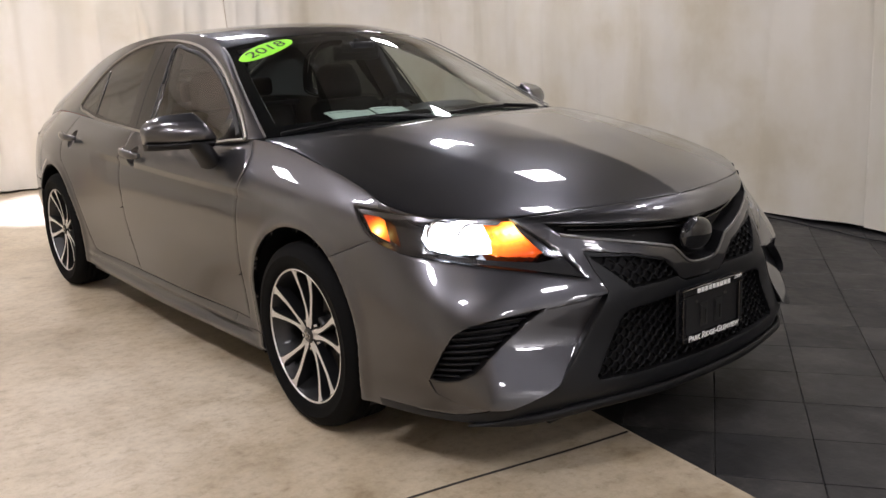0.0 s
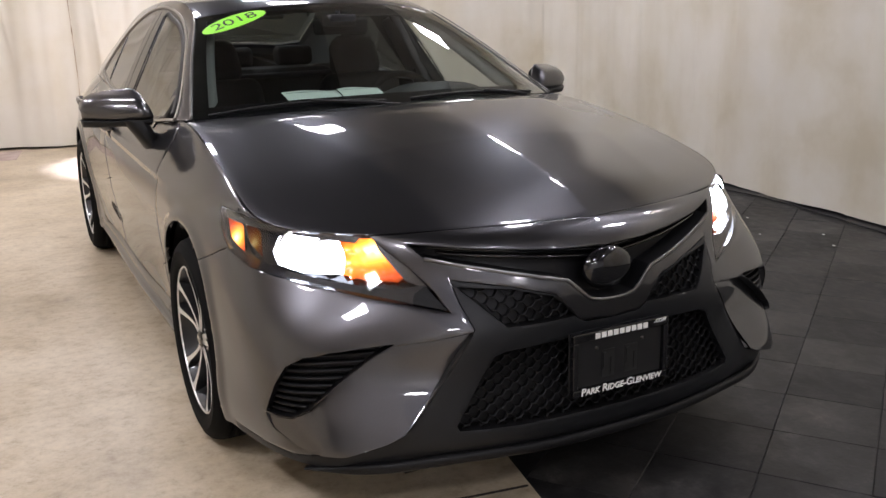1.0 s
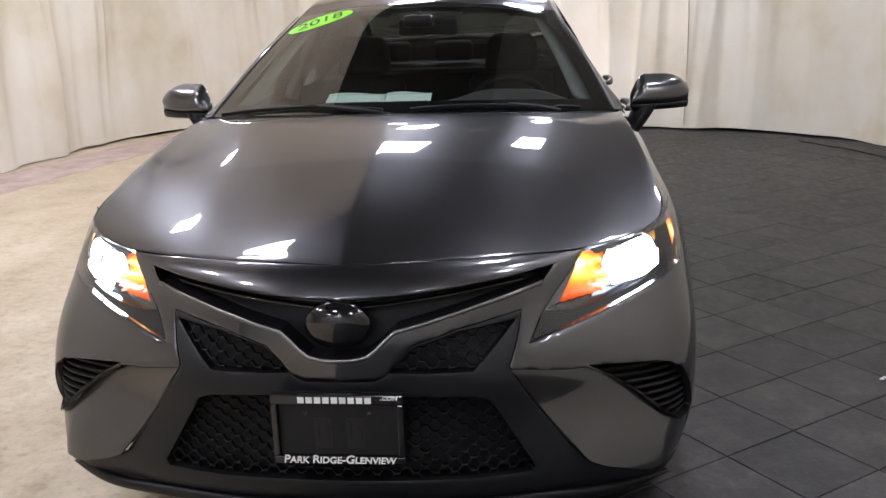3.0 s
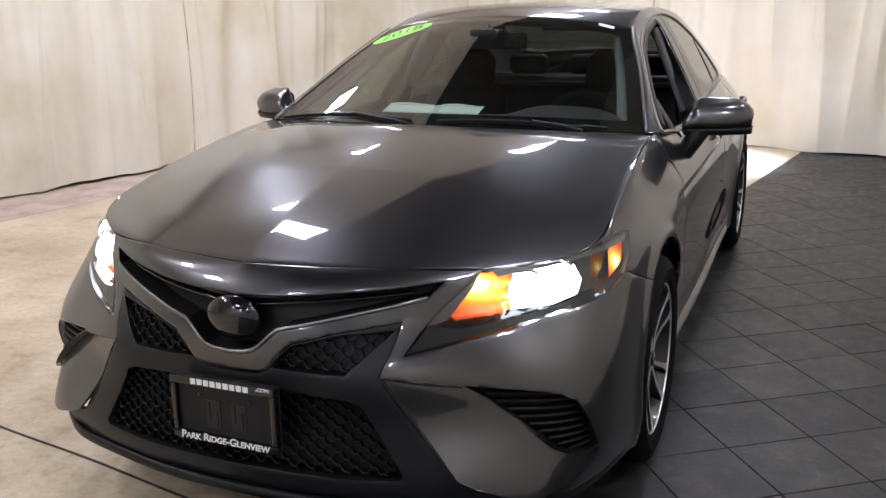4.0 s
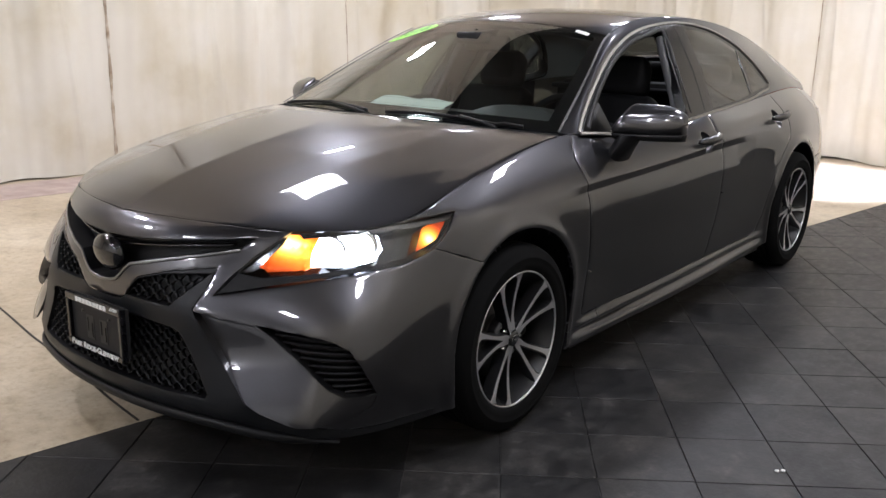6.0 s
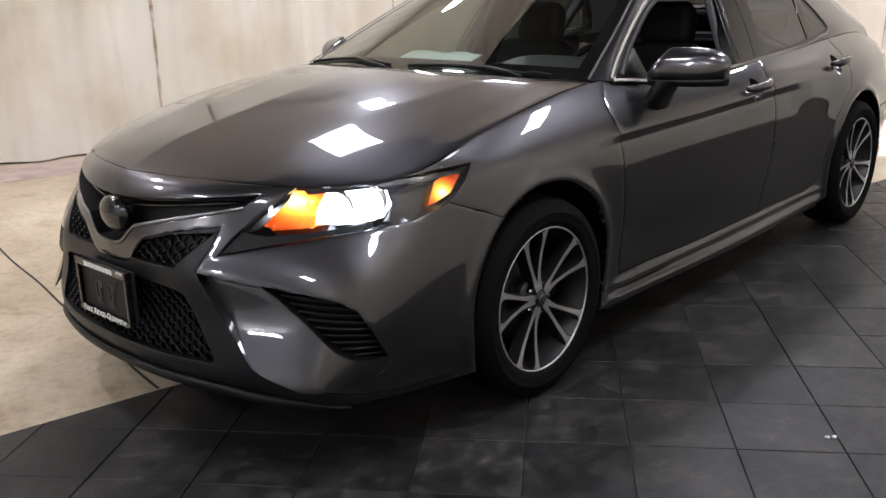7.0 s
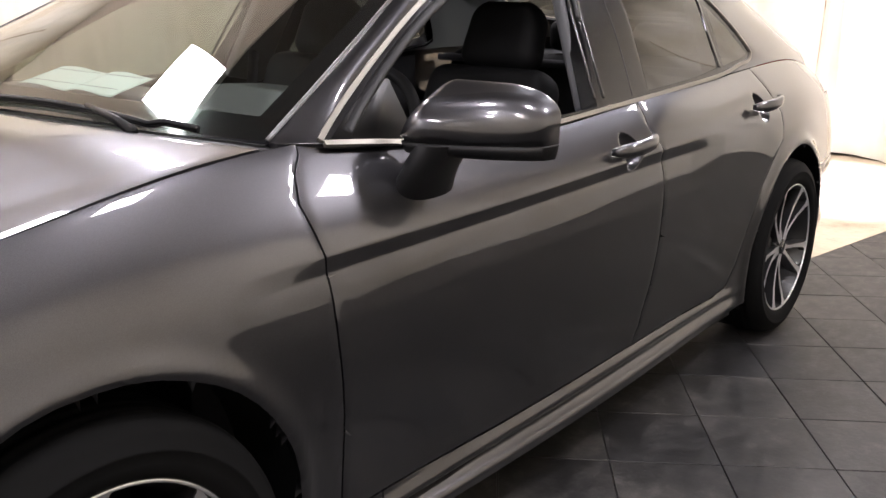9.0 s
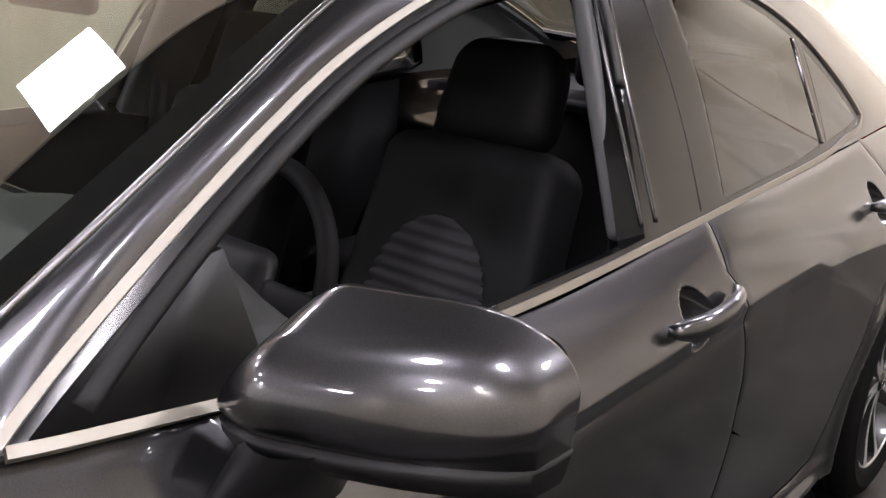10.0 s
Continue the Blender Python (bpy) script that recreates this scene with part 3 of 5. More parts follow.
def build_shell():
    skin = sheet(flank())
    bmesh.ops.recalc_face_normals(skin, faces=skin.faces)
    skin.normal_update()
    if sum(f.normal.x for f in skin.faces) < 0:
        bmesh.ops.reverse_faces(skin, faces=skin.faces)
    nose = lambda c: c.y < 0.1
    flankside = lambda c: c.x > 0.6
    arch_f, arch_r = circle(WELL_F, WELL_Z, WELL_RAD), circle(WELL_R, WELL_Z, WELL_RAD)
    score(skin, arch_f, "side", flankside)
    score(skin, arch_r, "side", flankside)
    take(skin, lambda c: c.x > .6 and (inside(c.y, c.z, arch_f) or inside(c.y, c.z, arch_r))).free()
    for poly, view in ((HEADLAMP, "corner"), (FOG, "corner"), (GRILLE, "front"), (MESH_UP, "front"), (MOUTH, "front"), (FASCIA, "front")):
        score(skin, poly, view, lambda c: c.y < -.2 if view == "corner" else c.y < -.6)
    score(skin, DOOR_F, "side", flankside, False)
    score(skin, DOOR_R, "side", flankside, False)
    score(skin, GAPLINE, "side", flankside, False)
    score(skin, [(3.0, .60), (3.35, .60), (3.9, .60)], "side", lambda c: c.y > 2.9, False)
    global cut_skin
    cut_skin = skin.copy()
    mid = lambda co: abs(co.x) < 1e-3
    q = lambda c: (c.x + c.y, c.z)
    cut = {}
    cut["lens"] = take(skin, lambda c: c.y < -.2 and inside(*q(c), HEADLAMP))
    cut["fog"] = take(skin, lambda c: c.y < -.2 and inside(*q(c), FOG))
    cut["grille"] = take(skin, lambda c: c.y < -.6 and inside(c.x, c.z, GRILLE))
    cut["mesh"] = take(skin, lambda c: c.y < -.6 and inside(c.x, c.z, MESH_UP))
    cut["mouth"] = take(skin, lambda c: c.y < -.6 and inside(c.x, c.z, MOUTH))
    cut["fascia"] = take(skin, lambda c: c.y < -.45 and inside(c.x, c.z, FASCIA))
    score(skin, CANARD, "corner", lambda c: c.y < -.4)
    cut["canard"] = take(skin, lambda c: c.y < -.4 and inside(*q(c), CANARD))
    score(skin, TAIL, "side", lambda c: c.y > 3.2)
    cut["tail"] = take(skin, lambda c: c.y > 3.2 and inside(c.y, c.z, TAIL))
    cut["door_f"] = take(skin, lambda c: c.x > .6 and inside(c.y, c.z, DOOR_F))
    cut["door_r"] = take(skin, lambda c: c.x > .6 and inside(c.y, c.z, DOOR_R))

    def ahead_of_gap(c):
        z = np.interp(c.y, [-.44, -.33, -.20], [.745, .70, .65])
        return c.y < -.44 or (c.y < -.15 and c.z < z)

    cut["bumper"] = take(skin, lambda c: ahead_of_gap(c))
    cut["fender"] = take(skin, lambda c: c.y < .62 and c.z > .25)
    cut["rear_bumper"] = take(skin, lambda c: c.y > 3.0 and c.z < .60)
    cut["rest"] = skin
    for key, (yc, zc) in (("door_f", (1.520, .858)), ("door_r", (2.475, .886))):
        score(cut[key], circle(yc, zc, .046, 24), "side")
        for w in cut[key].verts:
            r = math.hypot(w.co.y - yc, (w.co.z - zc)) / .046
            if r < .999:
                w.co.x -= .042 * math.sqrt(1 - r * r)
    for key in ("bumper", "fascia"):
        finish_panel(cut[key], 0.0015, 0.018, mid)
    for key in ("door_f", "door_r", "fender", "rear_bumper", "rest"):
        finish_panel(cut[key], 0.0022, 0.016, mid, 0.0045)
    return cut


cut = build_shell()
both("front_door", cut["door_f"], PAINT, car)
both("rear_door", cut["door_r"], PAINT, car)
both("fender", cut["fender"], PAINT, car)
both("quarter_panel", cut["rest"], PAINT, car)
both("rear_bumper", cut["rear_bumper"], PAINT, car)


def weld(bm):
    """Both halves of a middle part as one mesh."""
    out = joined(bm.copy(), mirrored(bm))
    bm.free()
    bmesh.ops.remove_doubles(out, verts=[v for v in out.verts if abs(v.co.x) < 2e-3], dist=3e-3)
    return out


part("front_bumper", weld(cut["bumper"]), PAINT, car)
part("front_fascia", weld(cut["fascia"]), GREYPLASTIC, car, "matte dark grey lower front frame")


def recessed(bm, back, mat, name, label=""):
    """An opening's floor, set back behind the skin, with the walls round it."""
    bm.normal_update()
    edges = [e for e in bm.edges if e.is_boundary and not (abs(e.verts[0].co.x) < 1e-3 and abs(e.verts[1].co.x) < 1e-3)]
    made = bmesh.ops.extrude_edge_only(bm, edges=edges)
    front = {v for v in made["geom"] if isinstance(v, bmesh.types.BMVert)}
    for v in bm.verts:
        if v not in front:
            v.co += Vector(back)
    for e in edges:
        e.smooth = False
    return bm


def sunk(bm, depth):
    """The canard: its upper edge lies deep under the crease, its lower edge flush."""
    bm.normal_update()
    edges = [e for e in bm.edges if e.is_boundary]
    made = bmesh.ops.extrude_edge_only(bm, edges=edges)
    rim = {v for v in made["geom"] if isinstance(v, bmesh.types.BMVert)}
    for v in bm.verts:
        if v not in rim:
            k = min(max((v.co.z - .27) / .22, 0), 1)
            v.co += Vector((-.45, .89, 0)) * depth * k * k * (3 - 2 * k)
    for v in bm.verts:                      # the foot flares out towards the lip
        k = min(max((.46 - v.co.z) / .19, 0), 1) * min(max((.15 - v.co.x - v.co.y) / .2, 0), 1)
        v.co += Vector((.45, -.89, 0)) * .034 * k * k
    for e in edges:
        e.smooth = False
    bmesh.ops.remove_doubles(bm, verts=bm.verts, dist=2e-4)
    return bm


TREE = {key: tree_of(cut[key]) for key in ("grille", "mesh", "mouth", "fog", "lens")}
LENS_BM = cut["lens"].copy()
both("bumper_corner", sunk(cut["canard"], .034), PAINT, car, "painted bumper corner blade")
both("tail_lamp", cut["tail"], REDLENS, car, "dark red tail lamp")
part("grille_recess", weld(recessed(cut["grille"], (0, .07, 0), BLACK, "")), BLACK, car)
both("mesh_recess", recessed(cut["mesh"], (0, .03, 0), BLACK, ""), BLACK, car)
part("mouth_recess", weld(recessed(cut["mouth"], (0, .05, 0), BLACK, "")), BLACK, car)
both("fog_recess", recessed(cut["fog"], (-.03, .04, 0), BLACK, ""), BLACK, car)
lens_l, lens_r = both("headlamp_lens", cut["lens"], LENS, car, "clear headlamp lens")
for ob in (lens_l, lens_r):
    ob.visible_shadow = False


def build_hood():
    corner = 3
    belt = np.array(BELT)
    front = along(belt[: corner + 1], 60)
    side = along(np.r_[belt[corner:7], [(.788, .20, .9675)], [(.785, .30, .980)], [(.781, .41, .9885)]], 90)
    back = along(COWL, 60)
    mid = along(HOOD_MID, 90)
    g = coons(front, back, mid, side)        # u across, v along
    x, y = g[..., 0], g[..., 1]
    w = np.clip((y + .85) / .5, 0, 1) * np.clip((.38 - y) / .25, 0, 1)
    # a raised middle plateau ends in a crease on each side, and a low swell runs outside it
    crease = .165 + .28 * np.clip(y + .83, 0, 1.1)
    over = np.abs(x) - crease
    soft = .5 * (over + np.sqrt(over ** 2 + .007 ** 2))
    g[..., 2] += w * .017 * np.clip(1 - soft / np.maximum(.72 - crease, .1), 0, 1)
    swell = .36 + .20 * np.clip((y + .85) / 1.2, 0, 1)
    g[..., 2] += w * .007 * np.exp(-np.sqrt((np.abs(x) - swell) ** 2 + .02 ** 2) / .08)
    return g


hood = sheet(build_hood())
bmesh.ops.recalc_face_normals(hood, faces=hood.faces)
finish_panel(hood, .002, .014, lambda co: abs(co.x) < 1e-3)
part("hood", weld(hood), PAINT, car, "long metallic grey hood")


def roof_grid(n=240, m=40):
    rail, crown = along(RAIL, n), along(CROWN, n)
    s = np.linspace(0, 1, m)[None, :, None]
    g = np.zeros((n, m, 3))
    g[..., 0:1] = rail[:, None, 0:1] * s
    g[..., 1:2] = crown[:, None, 1:2] + (rail - crown)[:, None, 1:2] * s**2
    g[..., 2:3] = crown[:, None, 2:3] + (rail - crown)[:, None, 2:3] * s**2.05
    return g


def build_top():
    top = sheet(roof_grid())
    bmesh.ops.recalc_face_normals(top, faces=top.faces)
    if sum(f.normal.z for f in top.faces) < 0:
        bmesh.ops.reverse_faces(top, faces=top.faces)
    ws = [(-.01, 1.03), (.2, 1.045), (.4, 1.09), (.52, 1.135), (.60, .95), (.80, .3), (-.01, .2)]
    rw = [(-.01, 2.58), (.3, 2.56), (.47, 2.50), (.53, 2.70), (.58, 3.20), (.45, 3.30), (-.01, 3.33)]
    score(top, [(-.01, 1.03), (.2, 1.045), (.4, 1.09), (.60, 1.16)], "top", lambda c: True, False)
    score(top, rw, "top", lambda c: c.y > 2.3)
    wsx = lambda c: c.y < np.interp(c.x, [0, .2, .4, .6], [1.03, 1.045, 1.09, 1.16])
    screen = take(top, wsx)
    rear = take(top, lambda c: inside(c.x, c.y, rw))
    return top, screen, rear


top, screen, rear = build_top()
SCREEN_TREE = tree_of(screen)
lining = top.copy()
for v in lining.verts:
    v.co.z -= .035
    v.co.x *= .97
part("headliner", weld(lining), LINER, car, "grey cloth headliner")
mid = lambda co: abs(co.x) < 1e-3
part("roof", weld(finish_panel(top, .0015, .012, mid)), PAINT, car, "dark roof panel")
grid = roof_grid()
g_in = grid + np.array([0, .004, -.006])
low_band = g_in[:7]
top_rows = [i for i in range(240) if .985 < grid[i, 0, 1] < 1.045]
bands = [sheet(low_band), sheet(g_in[top_rows]), sheet(g_in[4:74, 36:])]
part("glass_border", weld(joined(*bands)), GLOSSBLACK, car, "black printed windshield border")
ws = part("windshield", weld(screen), WINDSHIELD, car, "clear raked windshield")
rw = part("rear_window", weld(rear), SIDEGLASS, car)
for ob in (ws, rw):
    ob.visible_shadow = False


def belt_at(y):
    u = np.r_[0, np.cumsum(np.linalg.norm(np.diff(LINES, axis=1), axis=2).mean(0))]
    fine = spline(u, np.array(BELT), np.linspace(u[10], u[13], 400))
    return tuple(fine[np.argmin(np.abs(fine[:, 1] - y))])


BELT_REAR = [belt_at(3.2), belt_at(3.44), belt_at(3.57), (.635, 3.64, .960)]


def build_sides():
    """The pillars and side windows between the belt and the roof rail."""
    n, m = 260, 40
    belt = np.array(BELT)
    lower = along(np.r_[[(.775, .455, .990)], [(.80, .52, .985)], [(.817, .8, .955)], belt[8:12], BELT_REAR[:2]], n)
    upper = along(RAIL, n)
    s = np.linspace(0, 1, m)[None, :, None]
    g = lower[:, None] * (1 - s) + upper[:, None] * s
    g[..., 0:1] += .045 * s * (1 - s) * np.clip((g[..., 1:2] - .45) / .5, 0, 1)
    bm = sheet(g)
    bmesh.ops.recalc_face_normals(bm, faces=bm.faces)
    if sum(f.normal.x for f in bm.faces) < 0:
        bmesh.ops.reverse_faces(bm, faces=bm.faces)
    return bm


DLO = [(.53, .988), (.72, 1.088), (.98, 1.215), (1.16, 1.283), (1.33, 1.335), (1.55, 1.370), (1.80, 1.382), (2.0, 1.372), (2.17, 1.348), (2.33, 1.305), (2.46, 1.25), (2.57, 1.17), (2.64, 1.10), (2.672, 1.055),
       (2.64, 1.035), (2.55, 1.022), (2.42, 1.004), (2.2, .987), (1.95, .976), (1.73, .967), (1.42, .953), (1.1, .944), (.8, .958), (.65, .974)]
WIN_F = [(.60, .995), (.76, 1.083), (.99, 1.195), (1.18, 1.265), (1.35, 1.313), (1.52, 1.340), (1.625, 1.346), (1.58, 1.18), (1.50, .970), (1.42, .966), (1.1, .957), (.8, .971)]
WIN_R = [(1.80, .985), (1.86, 1.18), (1.885, 1.350), (2.02, 1.347), (2.16, 1.325), (2.30, 1.285), (2.405, 1.24), (2.33, 1.019), (2.15, 1.0)]
WIN_Q = [(2.445, 1.215), (2.54, 1.145), (2.60, 1.085), (2.63, 1.052), (2.55, 1.038), (2.385, 1.022)]

side = build_sides()
SIDE_TREE = tree_of(side)
for poly in (DLO, WIN_F, WIN_R, WIN_Q):
    score(side, poly, "side")
win_f = take(side, lambda c: inside(c.y, c.z, WIN_F))
win_r = take(side, lambda c: inside(c.y, c.z, WIN_R))
win_q = take(side, lambda c: inside(c.y, c.z, WIN_Q))
frame_bm = take(side, lambda c: inside(c.y, c.z, DLO))
for v in side.verts:                        # the front pillar is rounded across
    y, z = v.co.y, v.co.z
    lo = float(np.interp(y, [.53, .72, .98, 1.16, 1.33], [.988, 1.088, 1.215, 1.283, 1.335]))
    hi = float(np.interp(y, [p[1] for p in RAIL[:6]], [p[2] for p in RAIL[:6]]))
    if .5 < y < 1.33 and lo < z < hi:
        v.co += Vector((.7, -.25, .6)) * .010 * math.sin(math.pi * (z - lo) / (hi - lo)) * min(1, (1.33 - y) / .3) * min(1, (y - .5) / .16)
trim = side.copy()
for v in trim.verts:
    v.co.x -= .04
    v.co.z -= .01
both("pillar_trim", trim, LINER, car, "grey inner pillar trim")
both("roof_pillar", finish_panel(side, .001, .02), PAINT, car)
both("window_surround", finish_panel(frame_bm, .001, .050), PILLARBLACK, car, "black window surround")
right_only = mirrored(win_f)
win_f.free()
panes = [part("front_window", right_only, CLEARGLASS, car, "lightly tinted closed side window")]
panes += both("rear_window_pane", win_r, SIDEGLASS, car, "tinted side window")
panes += both("quarter_window_pane", win_q, SIDEGLASS, car, "small tinted quarter window")
for ob in panes:
    ob.visible_shadow = False

# deck lid and tail
deck = [along([(0, 3.45, 1.115), (0, 3.65, 1.108), (0, 3.86, 1.09)], 24), along(np.array(BELT_REAR[1:]), 24)]
back_edge = along([(0, 3.86, 1.09), (.40, 3.80, 1.04), (.635, 3.64, .960)], 20)
front_edge = along([(0, 3.45, 1.115), (.35, 3.44, 1.114), (.60, 3.42, 1.078), BELT_REAR[1]], 20)
lid = sheet(coons(front_edge, back_edge, deck[0], deck[1]))
bmesh.ops.recalc_face_normals(lid, faces=lid.faces)
part("boot_lid", weld(finish_panel(lid, .002, .014, mid)), PAINT, car)


# ---- the car: lamps, grille, trim ----
def on_corner(tree, q, z):
    """The skin's place and outward normal seen from the front corner."""
    way = Vector((-1, 1, 0)).normalized()
    p, n, *_ = tree.ray_cast(Vector((q / 2 + 1.5, q / 2 - 1.5, z)), way)
    return (p, n if n.dot(way) < 0 else -n) if p else (None, None)


def on_front(tree, x, z):
    p, n, *_ = tree.ray_cast(Vector((x, -3, z)), Vector((0, 1, 0)))
    return (p, n if n.y < 0 else -n) if p else (None, None)


def on_side(tree, y, z):
    p, n, *_ = tree.ray_cast(Vector((3, y, z)), Vector((-1, 0, 0)))
    return (p, n if n.x > 0 else -n) if p else (None, None)


def moulding(points, normals, wide, high, closed=False, round_=True):
    """A strip laid along places on a skin, rounded on top."""
    bm, rings, n = bmesh.new(), [], len(points)
    shape = [(-.5, -.6), (-.5, .45), (-.3, .9), (0, 1), (.3, .9), (.5, .45), (.5, -.6)] if round_ else [(-.5, -.6), (-.5, .7), (-.44, 1), (.44, 1), (.5, .7), (.5, -.6)]
    for i in range(n):
        d = points[(i + 1) % n] - points[i - 1] if closed else points[min(i + 1, n - 1)] - points[max(i - 1, 0)]
        b = normals[i].cross(d).normalized()
        w = wide[i] if isinstance(wide, (list, tuple)) else wide
        rings.append([bm.verts.new(points[i] + b * (s * w) + normals[i] * (h * high)) for s, h in shape])
    for a, b in list(zip(rings, rings[1:])) + ([(rings[-1], rings[0])] if closed else []):
        for k in range(len(shape)):
            bm.faces.new((a[k], a[(k + 1) % len(shape)], b[(k + 1) % len(shape)], b[k]))
    if not closed:
        bm.faces.new(rings[0]), bm.faces.new(rings[-1][::-1])
    bmesh.ops.recalc_face_normals(bm, faces=bm.faces)
    for e in bm.edges:                      # sharp where a flat strip turns its edge
        e.smooth = round_ or e.calc_face_angle(0) < .6
    return bm


def slat(points, inward, high, deep):
    """A thin blade along places, reaching inward."""
    bm, rings = bmesh.new(), []
    for p in points:
        p = Vector(p)
        rings.append([bm.verts.new(p + Vector((0, 0, s * high / 2)) + inward * t) for s, t in ((-1, deep), (-1, .001), (-.4, 0), (.4, 0), (1, .001), (1, deep))])
    for a, b in zip(rings, rings[1:]):
        for k in range(6):
            bm.faces.new((a[k], a[(k + 1) % 6], b[(k + 1) % 6], b[k]))
    bm.faces.new(rings[0]), bm.faces.new(rings[-1][::-1])
    bmesh.ops.recalc_face_normals(bm, faces=bm.faces)
    return bm


CORNER_IN = Vector((-.55, .83, 0)).normalized()


def lamp_piece(poly, deep):
    """A piece parallel to the headlamp lens, of an outline in the corner view, set back behind it."""
    bm = LENS_BM.copy()
    score(bm, poly, "corner")
    out = take(bm, lambda c: inside(c.x + c.y, c.z, poly))
    bm.free()
    for v in out.verts:
        v.co += CORNER_IN * deep
    return out


def make_headlamps():
    body = recessed(LENS_BM.copy(), CORNER_IN * .075, BLACK, "")
    for ob, flip in ((lens_l, 1), (lens_r, -1)):
        def add(name, bm, mat, label=""):
            b = bm.copy()
            if flip < 0:
                b.free()
                b = mirrored(bm)
            return part(name, b, mat, ob, label)
        add("lamp_housing", body, GLOSSBLACK)
        turn = lamp_piece([(-.31, .70), (-.155, .785), (-.02, .79), (-.03, .70), (-.10, .685), (-.27, .672)], .05)
        for v in turn.verts:
            q = v.co.x + v.co.y
            v.co += CORNER_IN * (.010 * math.sin(q * 160) + .008 * math.sin(v.co.z * 190))
        add("turn_signal", turn, AMBERCELL, "lit amber turn signal")
        add("marker", lamp_piece([(.362, .729), (.41, .741), (.455, .755), (.50, .80), (.43, .802), (.392, .79)], .026), MARKERCELL, "lit amber side marker")
        add("lamp_brow", lamp_piece([(-.12, .789), (.284, .809), (.54, .819), (.50, .805), (.284, .797), (-.10, .775)], .006), CHROMEDARK)
        add("lamp_chin", lamp_piece([(-.46, .619), (-.37, .677), (-.27, .668), (-.05, .684), (.15, .704), (.15, .692), (-.05, .672), (-.25, .649)], .008), BLACK)
        add("inner_reflector", lamp_piece([(-.42, .655), (-.37, .69), (-.24, .752), (-.16, .787), (-.19, .755), (-.30, .685), (-.34, .676)], .022), CHROMEDARK, "smoked chrome inner reflector")
        # This bowl emits by itself, standing for glare spread round the projectors.
        add("led_bowl", lamp_piece([(-.075, .700), (-.07, .735), (-.035, .780), (.05, .788), (.15, .792), (.205, .780), (.222, .745), (.19, .715), (.08, .700)], .014), GLAREBOWL, "white lamp bowl that glows to stand for the headlamp glare")
        for q, z, r in ((.128, .747, .046), (.008, .735, .042)):
            p, n = on_corner(TREE["lens"], q, z)
            bm = bmesh.new()
            bmesh.ops.create_uvsphere(bm, u_segments=20, v_segments=12, radius=1)
            face = Vector((.35, -.94, 0)).to_track_quat("Z", "Y").to_matrix().to_4x4()
            moved(bm, Matrix.Translation(p + CORNER_IN * .032) @ face @ Matrix.Diagonal((r, r * .85, .022, 1)))
            add("projector", bm, LAMPWHITE, "bright white projector lens")
            ring = lathe([(r * 1.02, .0), (r * 1.12, .02), (r * 1.2, .0), (r * 1.15, -.03)], 28, "Z")
            moved(ring, Matrix.Translation(p + CORNER_IN * .042) @ face)
            add("projector_ring", ring, CHROME)
            bm.free(), ring.free()


GLAREBOWL = glow("led_bowl", (.86, .92, 1.0), 16)
CHROMEDARK = material("smoked_chrome", (0.16, 0.16, 0.17), 0.15, 1.0)


def lit_cell(name, y, z, radius, strength, rim):
    """A ribbed lens lit from behind, that glows most round its bulb."""
    m = material(name, rim, .15)
    n, l, b = nodes_of(m)
    co, mp, le = n.new("ShaderNodeTexCoord"), n.new("ShaderNodeMapping"), n.new("ShaderNodeVectorMath")
    mp.inputs["Location"].default_value = (0, -y / radius, -1.1 * z / radius)
    mp.inputs["Scale"].default_value = (0, 1 / radius, 1.1 / radius)
    le.operation = "LENGTH"
    l.new(co.outputs["Object"], mp.inputs[0])
    l.new(mp.outputs[0], le.inputs[0])
    r = ramp_of(m, le.outputs["Value"], [(0.0, (1.0, .74, .26)), (.40, (1.0, .42, .035)), (.75, (1.0, .20, .012)), (1.0, rim)])
    s = ramp_of(m, le.outputs["Value"], [(0.0, (1.0,)), (.40, (.36,)), (.75, (.17,)), (1.0, (.10,))])
    mul = n.new("ShaderNodeMath")
    mul.operation, mul.inputs[1].default_value = "MULTIPLY", strength
    l.new(s.outputs[0], mul.inputs[0])
    link_to(m, r.outputs[0], "Emission Color")
    link_to(m, mul.outputs[0], "Emission Strength")
    return m


AMBERCELL = lit_cell("amber_signal", -.715, .752, .085, 7.5, (.75, .10, .012))
MARKERCELL = lit_cell("amber_marker", -.412, .757, .058, 6.0, (.55, .045, .003))
make_headlamps()


def lattice(tree, poly, x0, x1, z0, z1, back, pitch=.021, wave=.046, amp=.0075):
    """Wavy ribs that meet like a honeycomb, over an opening."""
    bms, k, z = [], 0, z0
    while z < z1:
        run = []
        for i in range(int((x1 - x0) / .0057) + 1):
            x = x0 + i * .0057
            zz = z + amp * (1 if k % 2 else -1) * max(-1, min(1, 1.6 * math.sin(x * math.tau / wave)))
            p, n = on_front(tree, abs(x), zz) if inside(abs(x), zz, poly) else (None, None)
            if p:
                run.append(Vector((x, p.y + back, zz)))
            if (not p or i == int((x1 - x0) / .0057)) and len(run) > 2:
                bms.append(slat(run, Vector((0, 1, 0)), .0034, .012))
            if not p:
                run = []
        k, z = k + 1, z + pitch * .75
    return joined(*bms)


tagged(part("grille_mesh", lattice(TREE["mouth"], MOUTH, -.47, .47, .312, .512, .012), BLACK, car, "black honeycomb lower grille mesh"), kind="stuff")
